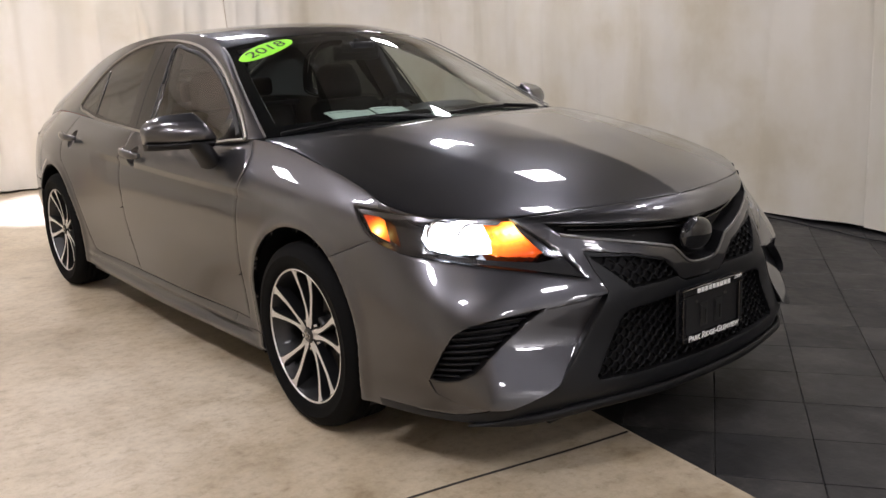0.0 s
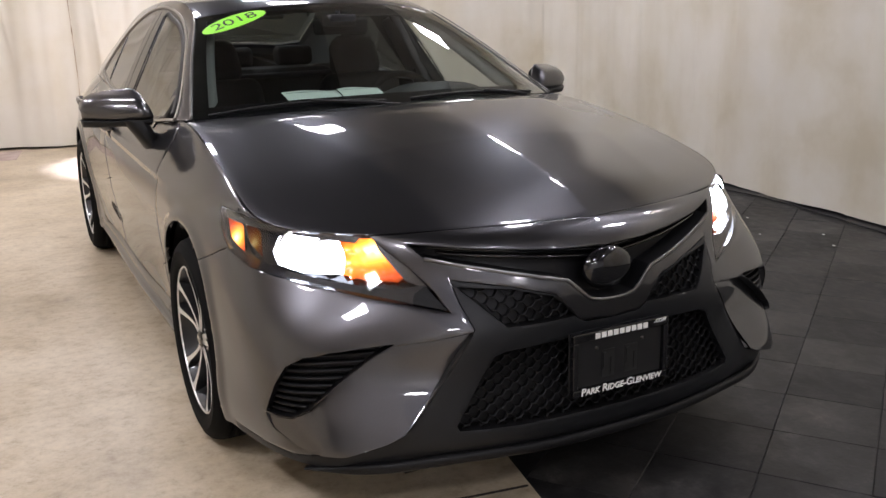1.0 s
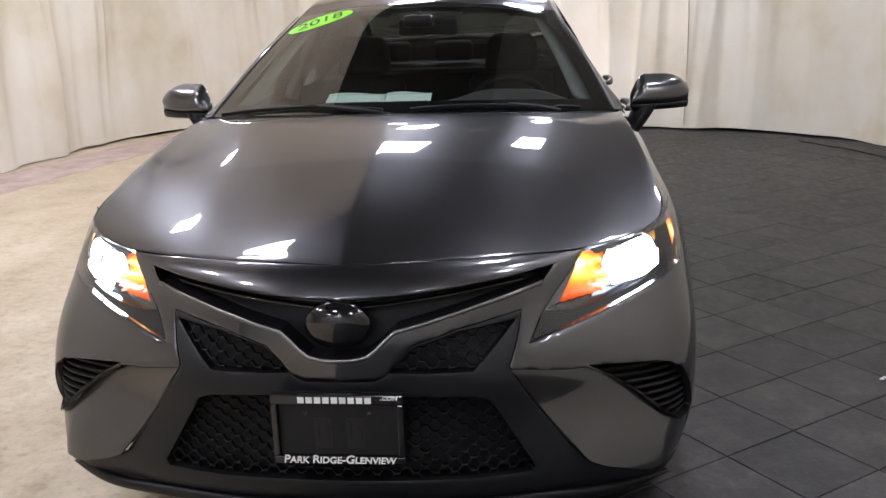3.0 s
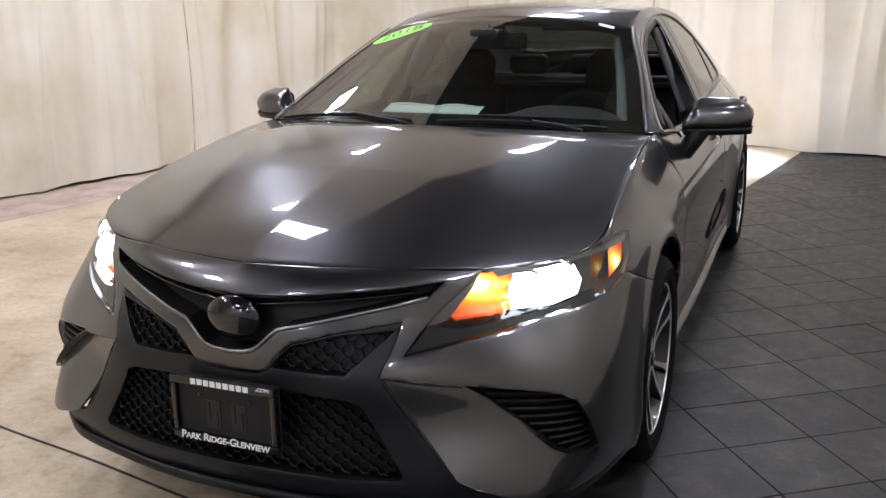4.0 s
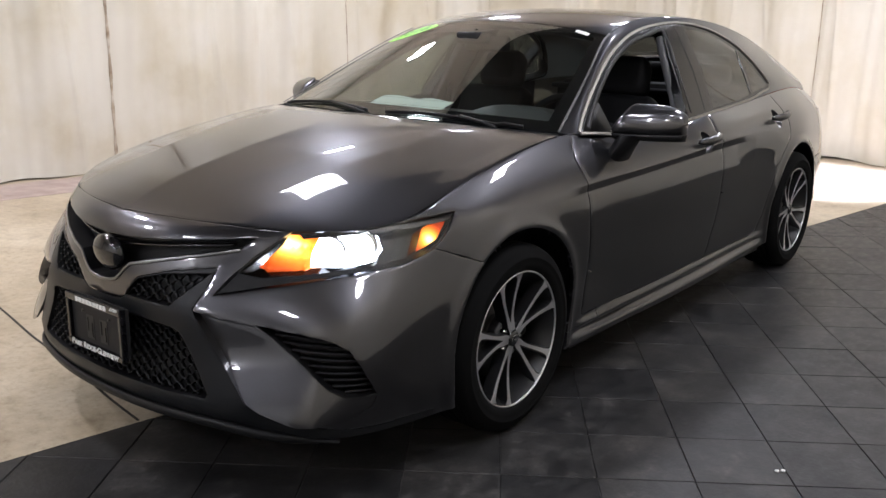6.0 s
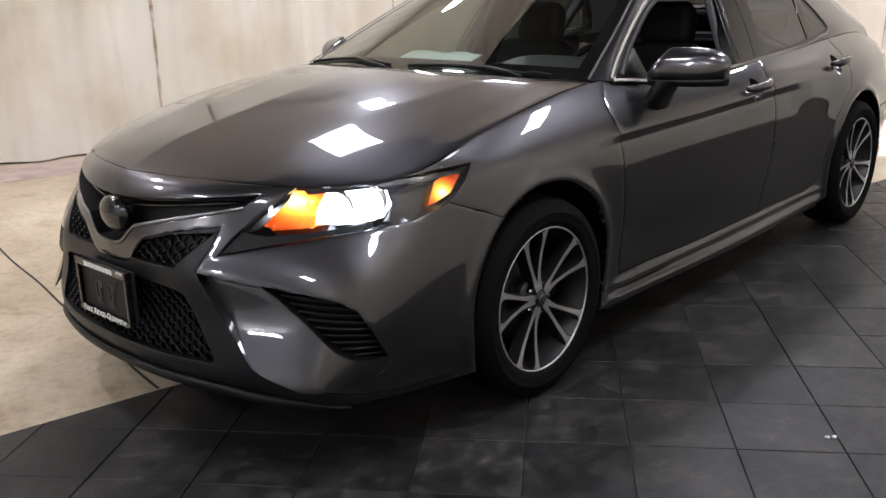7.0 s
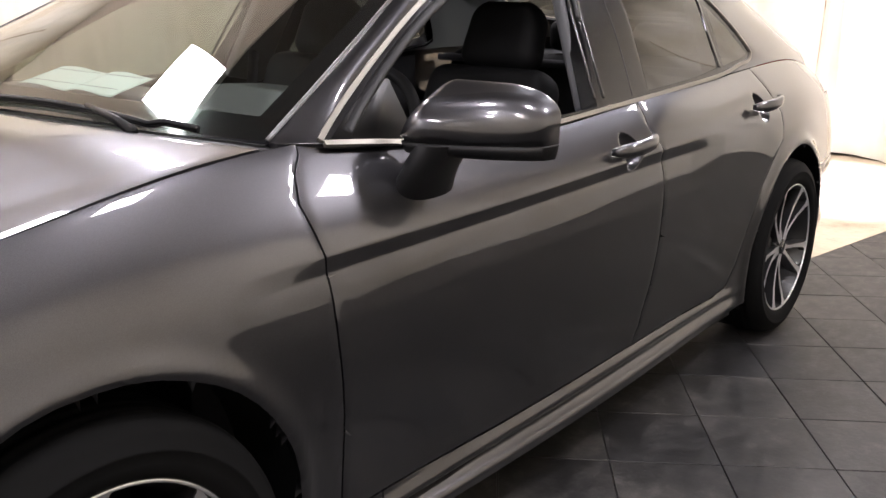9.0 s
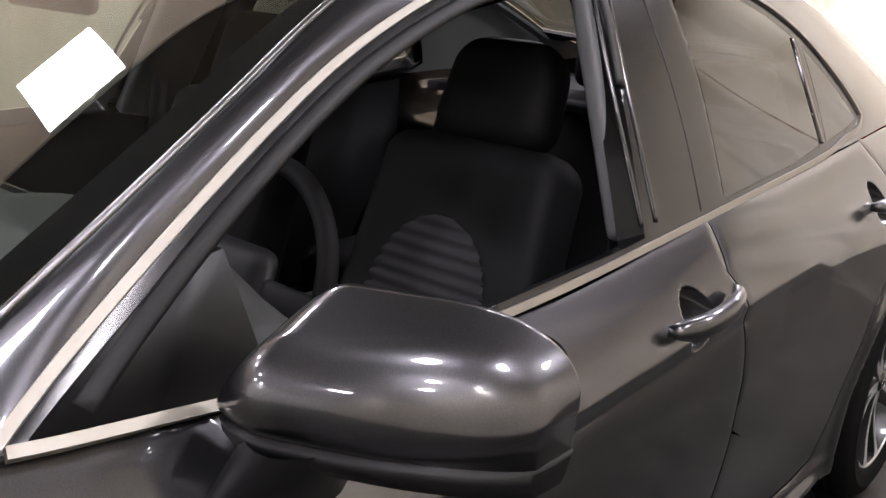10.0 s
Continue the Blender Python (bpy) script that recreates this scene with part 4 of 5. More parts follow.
for sgn in (1, -1):
    lo, hi = (.10, .42) if sgn > 0 else (-.42, -.10)
    tagged(part("upper_mesh", lattice(TREE["mesh"], MESH_UP, lo, hi, .572, .67, .006), BLACK, car, "black honeycomb upper grille mesh"), kind="stuff")

# two slim bars across the upper grille opening
for z_mid, z_end, reach in ((.728, .764, .455), (.712, .748, .43)):
    pts = []
    for i in range(61):
        x = -reach + i * reach / 30
        a = abs(x) / reach
        p, n = on_front(TREE["grille"], abs(x), min(.735, z_mid))
        y = p.y if p else -.86
        front, _ = on_front(TREE["grille"], min(abs(x), .45), z_mid + (z_end - z_mid) * a)
        pts.append(Vector((x, (front.y if front else y) + .028, z_mid + (z_end - z_mid) * a)))
    part("grille_bar", slat(pts, Vector((0, 1, 0)), .007, .02), GLOSSBLACK, car)

# bright edge along the lower rim of the upper opening
edge = []
for x, z in ((.474, .742), (.40, .726), (.30, .706), (.20, .684), (.135, .670), (.112, .650), (.09, .628), (.07, .613), (.04, .606), (0, .605)):
    p, n = on_front(tree_of(cut_skin), x, z)
    edge.append((p, n))
pts = [p + n * .001 for p, n in edge] + [Vector((-p.x, p.y, p.z)) + Vector((-n.x, n.y, n.z)) * .001 for p, n in edge[-2::-1]]
nrm = [n for p, n in edge] + [Vector((-n.x, n.y, n.z)) for p, n in edge[-2::-1]]
part("grille_trim", moulding(pts, nrm, .010, .003), DARKCHROME, car, "dark chrome grille edge")

# plain oval badge plate
badge = bmesh.new()
bmesh.ops.create_uvsphere(badge, u_segments=36, v_segments=20, radius=1)
moved(badge, Matrix.Translation((0, -.972, .683)) @ Matrix.Diagonal((.080, .030, .058, 1)))
part("badge", badge, GLOSSBLACK, car, "plain gloss black oval badge")

# louvres in the bumper corners
for i in range(10):
    z = .362 + i * .0185
    row = []
    for k in range(60):
        q = -.30 + k * .0085
        zz = z - .10 * (q - .05) * .35
        if inside(q, zz, FOG):
            p, n = on_corner(TREE["fog"], q, zz)
            if p:
                row.append(p + CORNER_IN * .020)
    if len(row) > 2:
        both("louvre", slat(row, CORNER_IN, .0055, .022), BLACK, car)

# front lip blade
lip = along([(-x, y - .012, z - .004) for x, y, z in SILL[4:0:-1]] + [(x, y - .012, z - .004) for x, y, z in SILL[:5]], 90)
normals = []
for i in range(len(lip)):
    d = Vector(lip[min(i + 1, 89)] - lip[max(i - 1, 0)])
    normals.append(Vector((d.y, -d.x, 0)).normalized())
part("front_lip", moulding([Vector(p) for p in lip], normals, [.028 * min(1, .15 + .12 * min(i, 89 - i)) for i in range(90)], .012), BLACK, car, "black lower lip blade")

# number plate frame without a plate
frame_th = part("plate_frame", joined(boxed((-.155, -1.048, .366), (.155, -1.026, .384), .003), boxed((-.155, -1.048, .516), (.155, -1.026, .540), .003), boxed((-.155, -1.047, .384), (-.140, -1.026, .516), .003), boxed((.140, -1.047, .384), (.155, -1.026, .516), .003)), GLOSSBLACK, car, "black plate frame with white dealer lettering", False)
part("plate_bracket", boxed((-.150, -1.034, .372), (.150, -1.012, .534), .002), BRACKET, frame_th, "dull black plate bracket", False)
# Slots are ink-black boxes laid proud; the hollow's shade is put into colour.
for x in (-.037, .039):
    part("bracket_slot", joined(boxed((x - .021, -1.0352, .400), (x + .021, -1.030, .478)), boxed((x - .017, -1.0375, .425), (x - .010, -1.034, .470)), boxed((x + .008, -1.0375, .408), (x + .013, -1.034, .455))), INK, frame_th, "raised black box standing for a shaded slot", False)
for sgn in (-1, 1):
    part("screw", moved(lathe([(0, .004), (.004, .0035), (.006, 0)], 12, "Z"), Matrix.Translation((sgn * .075, -1.035, .488)) @ pose(0, 0, 0, 90)), STEEL, frame_th)


def lettering(text, size, m, mat, parent, name, squash=1.0, slant=0.0, thick=.0006):
    """Bold small capitals, with tall initials."""
    cu = bpy.data.curves.new(name, "FONT")
    cu.body, cu.size, cu.align_x, cu.align_y, cu.extrude, cu.shear = text, size, "CENTER", "CENTER", thick, slant
    cu.offset, cu.small_caps_scale = size * .022, .80
    for letter in cu.body_format:
        letter.use_small_caps = True
    tmp = bpy.data.objects.new(name, cu)
    me = bpy.data.meshes.new_from_object(tmp)
    bpy.data.objects.remove(tmp)
    me.transform(m @ Matrix.Diagonal((squash, 1, 1, 1)))
    me.materials.append(mat)
    ob = new(name, me)
    ob.parent = parent
    return ob


lettering("Park Ridge-Glenview", .0285, Matrix.Translation((0, -1.0488, .3765)) @ pose(0, 0, 0, 90), LETTER, frame_th, "lettering", 1.02, .12)
lettering(".com", .016, Matrix.Translation((.122, -1.0488, .534)) @ pose(0, 0, 0, 90), LETTER, frame_th, "lettering", 1.2, .2)
bars = []
for i in range(9):                         # the dealer's name, as plain bars
    x = -.082 + i * .0195
    bars.append(moved(boxed((-.0075, -.0006, -.0075), (.0075, .0006, .0075)), Matrix.Translation((x, -1.0488, .5275))))
part("name_bar", joined(*bars), LETTER, frame_th, "white bars", False)


# ---- wheels ----
def make_wheel():
    hub = part("wheel", lathe([(.240, .092), (.2440, .100), (.2450, .1035), (.2440, .106), (.238, .1055), (.2345, .100), (.231, .085), (.212, .05), (.206, 0), (.206, -.10), (.235, -.105)], 72), ALLOYDARK, car, "ten-spoke alloy wheel with black pockets")
    tread = [(.236, .094), (.2445, .107), (.254, .1145), (.27, .1175), (.285, .1178), (.287, .1192), (.291, .1192), (.293, .117), (.312, .111), (.325, .098), (.3315, .080)]
    for x in (.062, .030, -.005, -.040, -.072):
        tread += [(.334, x + .006), (.3275, x + .004), (.3275, x - .004), (.334, x - .006)]
    tread += [(.3315, -.085), (.32, -.103), (.29, -.117), (.25, -.114), (.226, -.098)]
    tyre = lathe(tread, 96)
    for v in tyre.verts:                    # shoulder blocks
        r = math.hypot(v.co.y, v.co.z)
        if r > .318 and abs(v.co.x) > .075:
            a = math.atan2(v.co.z, v.co.y)
            k = 1 - .006 * (math.sin(a * 48) > .3)
            v.co.y *= k
            v.co.z *= k
    part("tyre", tyre, RUBBER, hub, "black low-profile tyre")
    part("rim_edge", lathe([(.2425, .1055), (.2412, .1070), (.2375, .1070), (.2362, .1045), (.236, .1010)], 72), ALLOY, hub, "bright machined rim edge")
    disc = part("brake_disc", joined(lathe([(.06, .005), (.155, .005), (.155, -.02), (.06, -.02)], 48), lathe([(0, .03), (.07, .03), (.075, .005)], 32)), STEEL, hub)
    part("caliper", boxed((-.05, .085, -.07), (.03, .165, .07), .012), BLACK, hub)
    for k in range(5):
        a0 = math.radians(94 + 72 * k)
        for sgn in (-1, 1):
            rings, dark = [], []
            for r, half, off, x in ((.028, .0125, .002, .085), (.050, .0105, .0085, .083), (.075, .0072, .0125, .082), (.10, .0060, .018, .083), (.13, .0062, .0262, .086), (.16, .0070, .0350, .090), (.19, .0082, .0436, .0965), (.209, .0100, .0487, .1005), (.222, .0140, .0520, .1030), (.2335, .0230, .0550, .1045)):
                cx, cy = r * math.cos(a0), r * math.sin(a0)
                tx, ty = -math.sin(a0) * sgn, math.cos(a0) * sgn
                c = Vector((x, cx + tx * off, cy + ty * off))
                side = Vector((0, tx, ty))
                scale = min(1.0, .2355 / max(1e-6, math.hypot(c.y, c.z)))
                c.y, c.z = c.y * scale, c.z * scale
                rings.append((c, side, half))
            face, body = bmesh.new(), bmesh.new()
            for bm, grow, profile in ((face, 0, ((-1, -.003), (-1, 0), (1, .0), (1, -.003))), (body, .003, ((-1, -.045), (-1, -.001), (1, -.001), (1, -.045)))):
                loops = [[bm.verts.new(c + s * ((h + grow) * u) + Vector((w, 0, 0))) for u, w in profile] for c, s, h in rings]
                for A, B in zip(loops, loops[1:]):
                    for j in range(4):
                        bm.faces.new((A[j], A[(j + 1) % 4], B[(j + 1) % 4], B[j]))
                bm.faces.new(loops[0]), bm.faces.new(loops[-1][::-1])
                bmesh.ops.recalc_face_normals(bm, faces=bm.faces)
            part("spoke", face, ALLOY, hub, "machined spoke face", False)
            part("spoke_back", body, ALLOYDARK, hub, "", False)
        b = a0 + math.radians(36)
        nut = lathe([(0, .018), (.006, .018), (.009, .012), (.010, 0)], 6)
        part("lug_nut", moved(nut, Matrix.Translation((.062, .052 * math.cos(b), .052 * math.sin(b)))), CHROME, hub, "", False)
    part("hub_plate", lathe([(0, .060), (.066, .060), (.072, .045), (.072, .01)], 40), ALLOYDARK, hub)
    part("hub_cap", lathe([(0, .093), (.012, .0925), (.024, .090), (.029, .086), (.030, .075)], 40), GLOSSBLACK, hub, "black centre cap")
    logo = joined(moved(lathe([(.012, 0), (.0145, .001), (.0145, 0)], 28), Matrix.Translation((.0915, 0, 0)) @ Matrix.Diagonal((1, 1.25, .9, 1))), moved(lathe([(.006, 0), (.0075, .001), (.0075, 0)], 24), Matrix.Translation((.093, 0, .003)) @ Matrix.Diagonal((1, .8, 1.3, 1))))
    part("cap_emblem", logo, CHROME, hub, "plain bright rings")
    return hub


def copy_part(ob, m):
    """A copy of a part with its pieces, at a pose of its own."""
    made = {}
    for o in (ob, *ob.children_recursive):
        made[o] = o.copy()
        scene.collection.objects.link(made[o])
        made[o].parent = made.get(o.parent, o.parent)
    made[ob].matrix_basis = m
    return made[ob]


wheel = make_wheel()
wheel.matrix_basis = pose(.802, 0, .334, 9)
copy_part(wheel, pose(.806, 2.824, .334, 28))
copy_part(wheel, pose(-.802, 0, .334, -8, 0, 180))
copy_part(wheel, pose(-.806, 2.824, .334, 17, 0, 180))

for yc in (0, 2.824):                       # dark liners in the wheel arches
    arc = [(yc + .40 * math.cos(a), .345 + .40 * math.sin(a)) for a in np.linspace(math.radians(-25), math.radians(205), 40)]
    g = np.array([[(x, y, z) for x in (.56, .70, .885)] for y, z in arc])
    wellbm = sheet(g)
    cap = bmesh.new()
    cap.faces.new([cap.verts.new((.56, y, z)) for y, z in arc])
    both("arch_liner", joined(wellbm, cap), BLACK, car)
part("underbody", joined(boxed((-.56, -.86, .17), (.56, 3.70, .24)), boxed((.55, .42, .165), (.865, 2.42, .24)), boxed((-.865, .42, .165), (-.55, 2.42, .24)), boxed((-.66, -.72, .22), (.66, -.40, .25)), boxed((-.72, 3.2, .27), (.72, 3.5, .30))), BLACK, car, "", False)


# ---- trim along the windows ----
def trim_line(poly, n, closed):
    pts = along(poly + (poly[:1] if closed else []), n)
    got = [on_side(SIDE_TREE, y, z) for y, z in (pts[:-1] if closed else pts)]
    got = [(p, m) for p, m in got if p]
    ps, ms = [p for p, m in got], [m for p, m in got]
    soft = []
    for i in range(len(ms)):
        s = Vector()
        for k in range(max(0, i - 8), min(len(ms), i + 9)):
            s += ms[k]
        soft.append(s.normalized())
    return ps, soft


p, m = trim_line(DLO[13:] + [(.535, .984)], 160, False)
both("belt_moulding", moulding(p, m, .012, .005, round_=False), SATIN, car, "bright chrome belt moulding")
p, m = trim_line(DLO[:14], 160, False)
both("window_moulding", moulding(p, m, .012, .006, round_=False), SATIN, car, "satin window moulding")
p, m = trim_line(WIN_F[:8], 120, False)
both("window_seal", moulding(p, m, .022, .005), BLACK, car, "black rubber window seal")
p, m = trim_line([(2.405, 1.235), (2.37, 1.13), (2.355, 1.02)], 20, False)
both("window_bar", moulding(p, m, .022, .004), GLOSSBLACK, car)
for win_y0, win_y1 in ((1.50, 1.62), (1.545, 1.665)):   # shiny strips on the centre pillar
    p, m = trim_line([(win_y0, .985), (.55 * win_y0 + .45 * win_y1, 1.18), (win_y1, 1.34)], 24, False)
    both("pillar_strip", moulding(p, m, .010, .003), PILLARBLACK, car)
p, m = trim_line([(1.70, .980), (1.745, 1.15), (1.775, 1.365)], 24, False)
both("door_seam", moulding(p, m, .004, .001), BLACK, car)
# bright bead beside the windshield
rail = along(RAIL[:5], 60)
pts = [Vector(q) + Vector((.004, -.004, .004)) for q in rail[:46]]
nrm = [Vector((.45, -.45, .77)).normalized()] * len(pts)
both("windshield_bead", moulding(pts, nrm, .008, .003), DARKCHROME, car)


# broad grey trim inside the front pillars
rail_in = along(RAIL[:5], 60)
rows = []
for i, q in enumerate(rail_in[3:46]):
    wide = .062 * min(1, .25 + i * .16) * (1 - .45 * i / 42)
    a, b = np.array(q) + (-.050, .030, -.022), np.array(q) + (-.050 - wide, .030 + .5 * wide, -.026)
    back = np.array((.02, .06, -.01))
    rows.append([a, a * .5 + b * .5 + (0, -.008, .004), b, b + back, a + back, a])
both("pillar_lining", sheet(np.array(rows)), LINER, car, "grey front pillar lining")


# ---- mirrors and handles ----
def make_mirror():
    """A wedge-shaped shell: a steep front face, a crease, and a shallow top that runs back to the glass."""
    def profile(front, top):
        return np.array([tuple(q) for q in along(front, 16)] + [tuple(q) for q in along(top, 13)])

    near = profile([(.17, 0), (.075, .06), (.022, .14), (.004, .24), (.022, .36), (.075, .49), (.15, .60), (.225, .665)], [(.25, .685), (.45, .775), (.66, .875), (.83, .95), (.94, .988), (1, 1)])
    far = profile([(.17, 0), (.06, .08), (.012, .20), (.016, .38), (.08, .58), (.22, .77), (.42, .90), (.60, .955)], [(.62, .96), (.70, .972), (.80, .984), (.88, .992), (.95, .998), (1, 1)])
    rows, base_rows = [], []
    for t in 1 - (1 - np.linspace(0, 1, 56)) ** 1.35:
        e_in = min(1, .24 + .76 * math.sin(min(1, t / .25) * math.pi / 2) ** .9)
        e_out = max(0, 1 - (max(0, t - .52) / .48) ** 2.3) ** .50
        e = min(e_in, e_out)
        f0, f1 = Vector((.846 + .243 * t, .664 + .110 * t ** 1.3, .976)), Vector((.844 + .245 * t, .752 + .135 * t, 1.091 - .012 * t))
        dy, dz, cy, cz = f1.y - f0.y, f1.z - f0.z, .58, .06 + .34 * min(1, max(0, (t - .3) / .3))
        ring = []
        face = [tuple(q) for q in near + (far - near) * min(1, max(0, t - .08) / .75)]
        for u, h in face + [(1.02, .9), (1.03, .5), (1.02, .1), (1, 0)]:
            uu, hh = cy + (u - cy) * (.35 + .65 * e), cz + (h - cz) * e
            if h == 0 and e > .3:
                hh = 0
            ring.append((f0.x, f0.y + dy * uu, f0.z + dz * hh))
        rows.append(ring + ring[:1])
        w0, w1 = cy + (.05 - cy) * (.35 + .65 * e), cy + (.98 - cy) * (.35 + .65 * e)
        b = [(w0, .977), (w0 + .02, .966), (w0 + .12, .955 - .004 * t), (w1 - .08, .953 - .004 * t), (w1, .962), (w1, .977)]
        base_rows.append([(f0.x, f0.y + dy * u, z if e > .3 else .977 - (.977 - z) * e) for u, z in b + b[:1]])
    shell, base = sheet(np.array(rows)), sheet(np.array(base_rows))
    for bm in (shell, base):
        bmesh.ops.holes_fill(bm, edges=[x for x in bm.edges if x.is_boundary])
        bmesh.ops.recalc_face_normals(bm, faces=bm.faces)
    caps = both("mirror_shell", shell, PAINT, car, "metallic grey door mirror shell")
    for cap, bm in zip(caps, (base, mirrored(base))):
        part("mirror_base", bm, BLACK, cap)
    arm_rows = []
    for t in np.linspace(0, 1, 11):
        c = Vector((.840, .755, .852)).lerp(Vector((.912, .742, .975)), t) + Vector((0, -.012 * math.sin(t * 3.1), 0))
        la, wa = .092 - .050 * t + .022 * t * t, .034 + .010 * t
        arm_rows.append([tuple(c + Vector((wa * math.cos(k * math.tau / 20), la * math.copysign(abs(math.sin(k * math.tau / 20)) ** .8, math.sin(k * math.tau / 20)), 0))) for k in range(21)])
    both("mirror_arm", sheet(np.array(arm_rows)), BLACK, car, "black mirror arm")
    g = bmesh.new()
    vs = [g.verts.new((.985 + .082 * math.copysign(abs(math.cos(a)) ** .6, math.cos(a)), .856 + .02 * math.cos(a), 1.028 + .040 * math.copysign(abs(math.sin(a)) ** .6, math.sin(a)))) for a in np.linspace(0, math.tau, 32, endpoint=False)]
    g.faces.new(vs)
    for cap, bm in zip(caps, (g, mirrored(g))):
        part("mirror_glass", bm, CHROME, cap)


make_mirror()


def make_handle(y, z, x):
    pts, wide = [], []
    for t in np.linspace(-1, 1, 25):
        out = .030 * (1 - abs(t) ** 2.6)
        pts.append(Vector((x + out - .004, y + t * .108, z + .020 + t * .008)))
        wide.append(.036 * (1 - .55 * abs(t) ** 5))
    bar = moulding(pts, [Vector((1, 0, 0))] * 25, wide, .012)
    both("door_handle", bar, PAINT, car, "painted pull handle")


make_handle(1.520, .858, .912)
make_handle(2.475, .886, .903)

# sail panel ahead of the front windows
p, m = on_side(SIDE_TREE, .66, .99)
sail = [on_side(SIDE_TREE, y, z)[0] for y, z in ((.548, .985), (.72, 1.070), (.78, 1.078), (.775, .958), (.65, .972))]
both("sail_panel", prism([q + Vector((.002, 0, 0)) for q in sail], (-1, 0, 0), thick=.02), BLACK, car)


# ---- wipers, stickers, papers ----
def on_screen(x, y, lift=.002):
    p, n, *_ = SCREEN_TREE.ray_cast(Vector((max(abs(x), .003), y, 3)), Vector((0, 0, -1)))
    if not p:
        p, n, *_ = SCREEN_TREE.find_nearest(Vector((abs(x), y, 1.0 + .5 * (y - .3))))
    if n.z < 0:
        n = -n
    p = p + n * lift
    return (p, n) if x >= 0 else (Vector((-p.x, p.y, p.z)), Vector((-n.x, n.y, n.z)))


def make_wiper(x0, x1, y0, y1, xp, yp):
    bl = [on_screen(x0 + (x1 - x0) * t, y0 + (y1 - y0) * t, .009)[0] for t in np.linspace(0, 1, 24)]
    blade = part("wiper", joined(tube(bl, .0055, 6), tube([v - Vector((0, 0, .006)) for v in bl], .003, 4)), BLACK, car, "black windshield wiper")
    k = bl[13]
    part("wiper_arm", tube([Vector((xp, yp, 1.004)), Vector((xp, yp, 1.004)).lerp(k, .4) + Vector((0, 0, .008)), k + Vector((0, 0, .006))], [.010, .007, .005], 8), BLACK, blade)


make_wiper(-.70, -.07, .425, .292, .0, .245)
make_wiper(.03, .64, .292, .382, .56, .315)
cowl = [Vector(q) + Vector((0, .02, -.012)) for q in along([(-x, y, z) for x, y, z in COWL[::-1]] + COWL[1:], 60)]
part("cowl_panel", slat([q for q in cowl], Vector((0, 1, 0)), .006, .11), BLACK, car)


def drape(bm, lift):
    for v in bm.verts:
        p, n = on_screen(v.co.x, v.co.y, lift + v.co.z)
        v.co = p
    return bm


def make_year_sticker():
    oval = bmesh.new()
    bmesh.ops.create_circle(oval, cap_ends=True, cap_tris=True, segments=48, radius=1)
    for _ in range(2):
        bmesh.ops.subdivide_edges(oval, edges=oval.edges, cuts=1)
    for v in oval.verts:
        v.co.z = 0
    place = Matrix.Translation((-.430, 1.000, 0)) @ pose(0, 0, 0, 0, 0, 7) @ Matrix.Diagonal((.140, .056, 1, 1))
    ob = part("windshield_sticker", drape(moved(oval, place), .0012), GREEN, None, "", False)
    tagged(ob, "lime green oval year sticker on the windshield", "sticker")
    cu = bpy.data.curves.new("year", "FONT")
    cu.body, cu.size, cu.align_x, cu.align_y = "2018", .066, "CENTER", "CENTER"
    tmp = bpy.data.objects.new("year", cu)
    me = bpy.data.meshes.new_from_object(tmp)
    bpy.data.objects.remove(tmp)
    bm = bmesh.new()
    bm.from_mesh(me)
    bmesh.ops.triangulate(bm, faces=bm.faces)
    moved(bm, Matrix.Translation((-.430, 1.000, 0)) @ pose(0, 0, 0, 0, 0, 7) @ Matrix.Diagonal((1.50, 1.25, 0, 1)))
    part("year_numerals", drape(bm, .0025), INK, ob, "black numerals", False)


make_year_sticker()
st = bmesh.new()
bmesh.ops.create_grid(st, x_segments=6, y_segments=3, size=1)
drape(moved(st, Matrix.Translation((.465, 1.09, 0)) @ Matrix.Diagonal((.032, .014, 1, 1))), .0012)
tagged(part("inspection_sticker", st, WHITE, None, "", False), "small white service sticker in the windshield corner", "sticker")


def make_paper(x0, x1, lab):
    bm = bmesh.new()
    bmesh.ops.create_grid(bm, x_segments=10, y_segments=8, size=.5)
    for v in bm.verts:
        s, t = v.co.x + .5, v.co.y + .5
        v.co = Vector((x0 + (x1 - x0) * s, .575 + .12 * t, 1.008 + .034 * t + .004 * math.sin(s * 5)))
    r = bmesh.ops.extrude_face_region(bm, geom=bm.faces[:])
    for v in r["geom"]:
        if isinstance(v, bmesh.types.BMVert):
            v.co.z += .0006
    ob = tagged(part("paper_sheet", bm, PAPER, None), lab, "paper")
    for z in (.2, .8):
        part("printed_line", boxed((x0 + .01, .575 + .12 * z, 1.0125 + .034 * z), (x1 - .01, .577 + .12 * z, 1.0133 + .034 * z)), INK, ob, "", False)


PAPER = material("pale_green_paper", (.62, .74, .66), .7)
make_paper(-.345, -.115, "pale green printed form lying on the dashboard")
make_paper(-.112, .068, "pale green printed form with a ruled box on the dashboard")


# ---- inside the car ----
def pad(lo, hi, r=.04, seg=4):
    """A cushion with soft edges."""
    return boxed(lo, hi, r, seg)


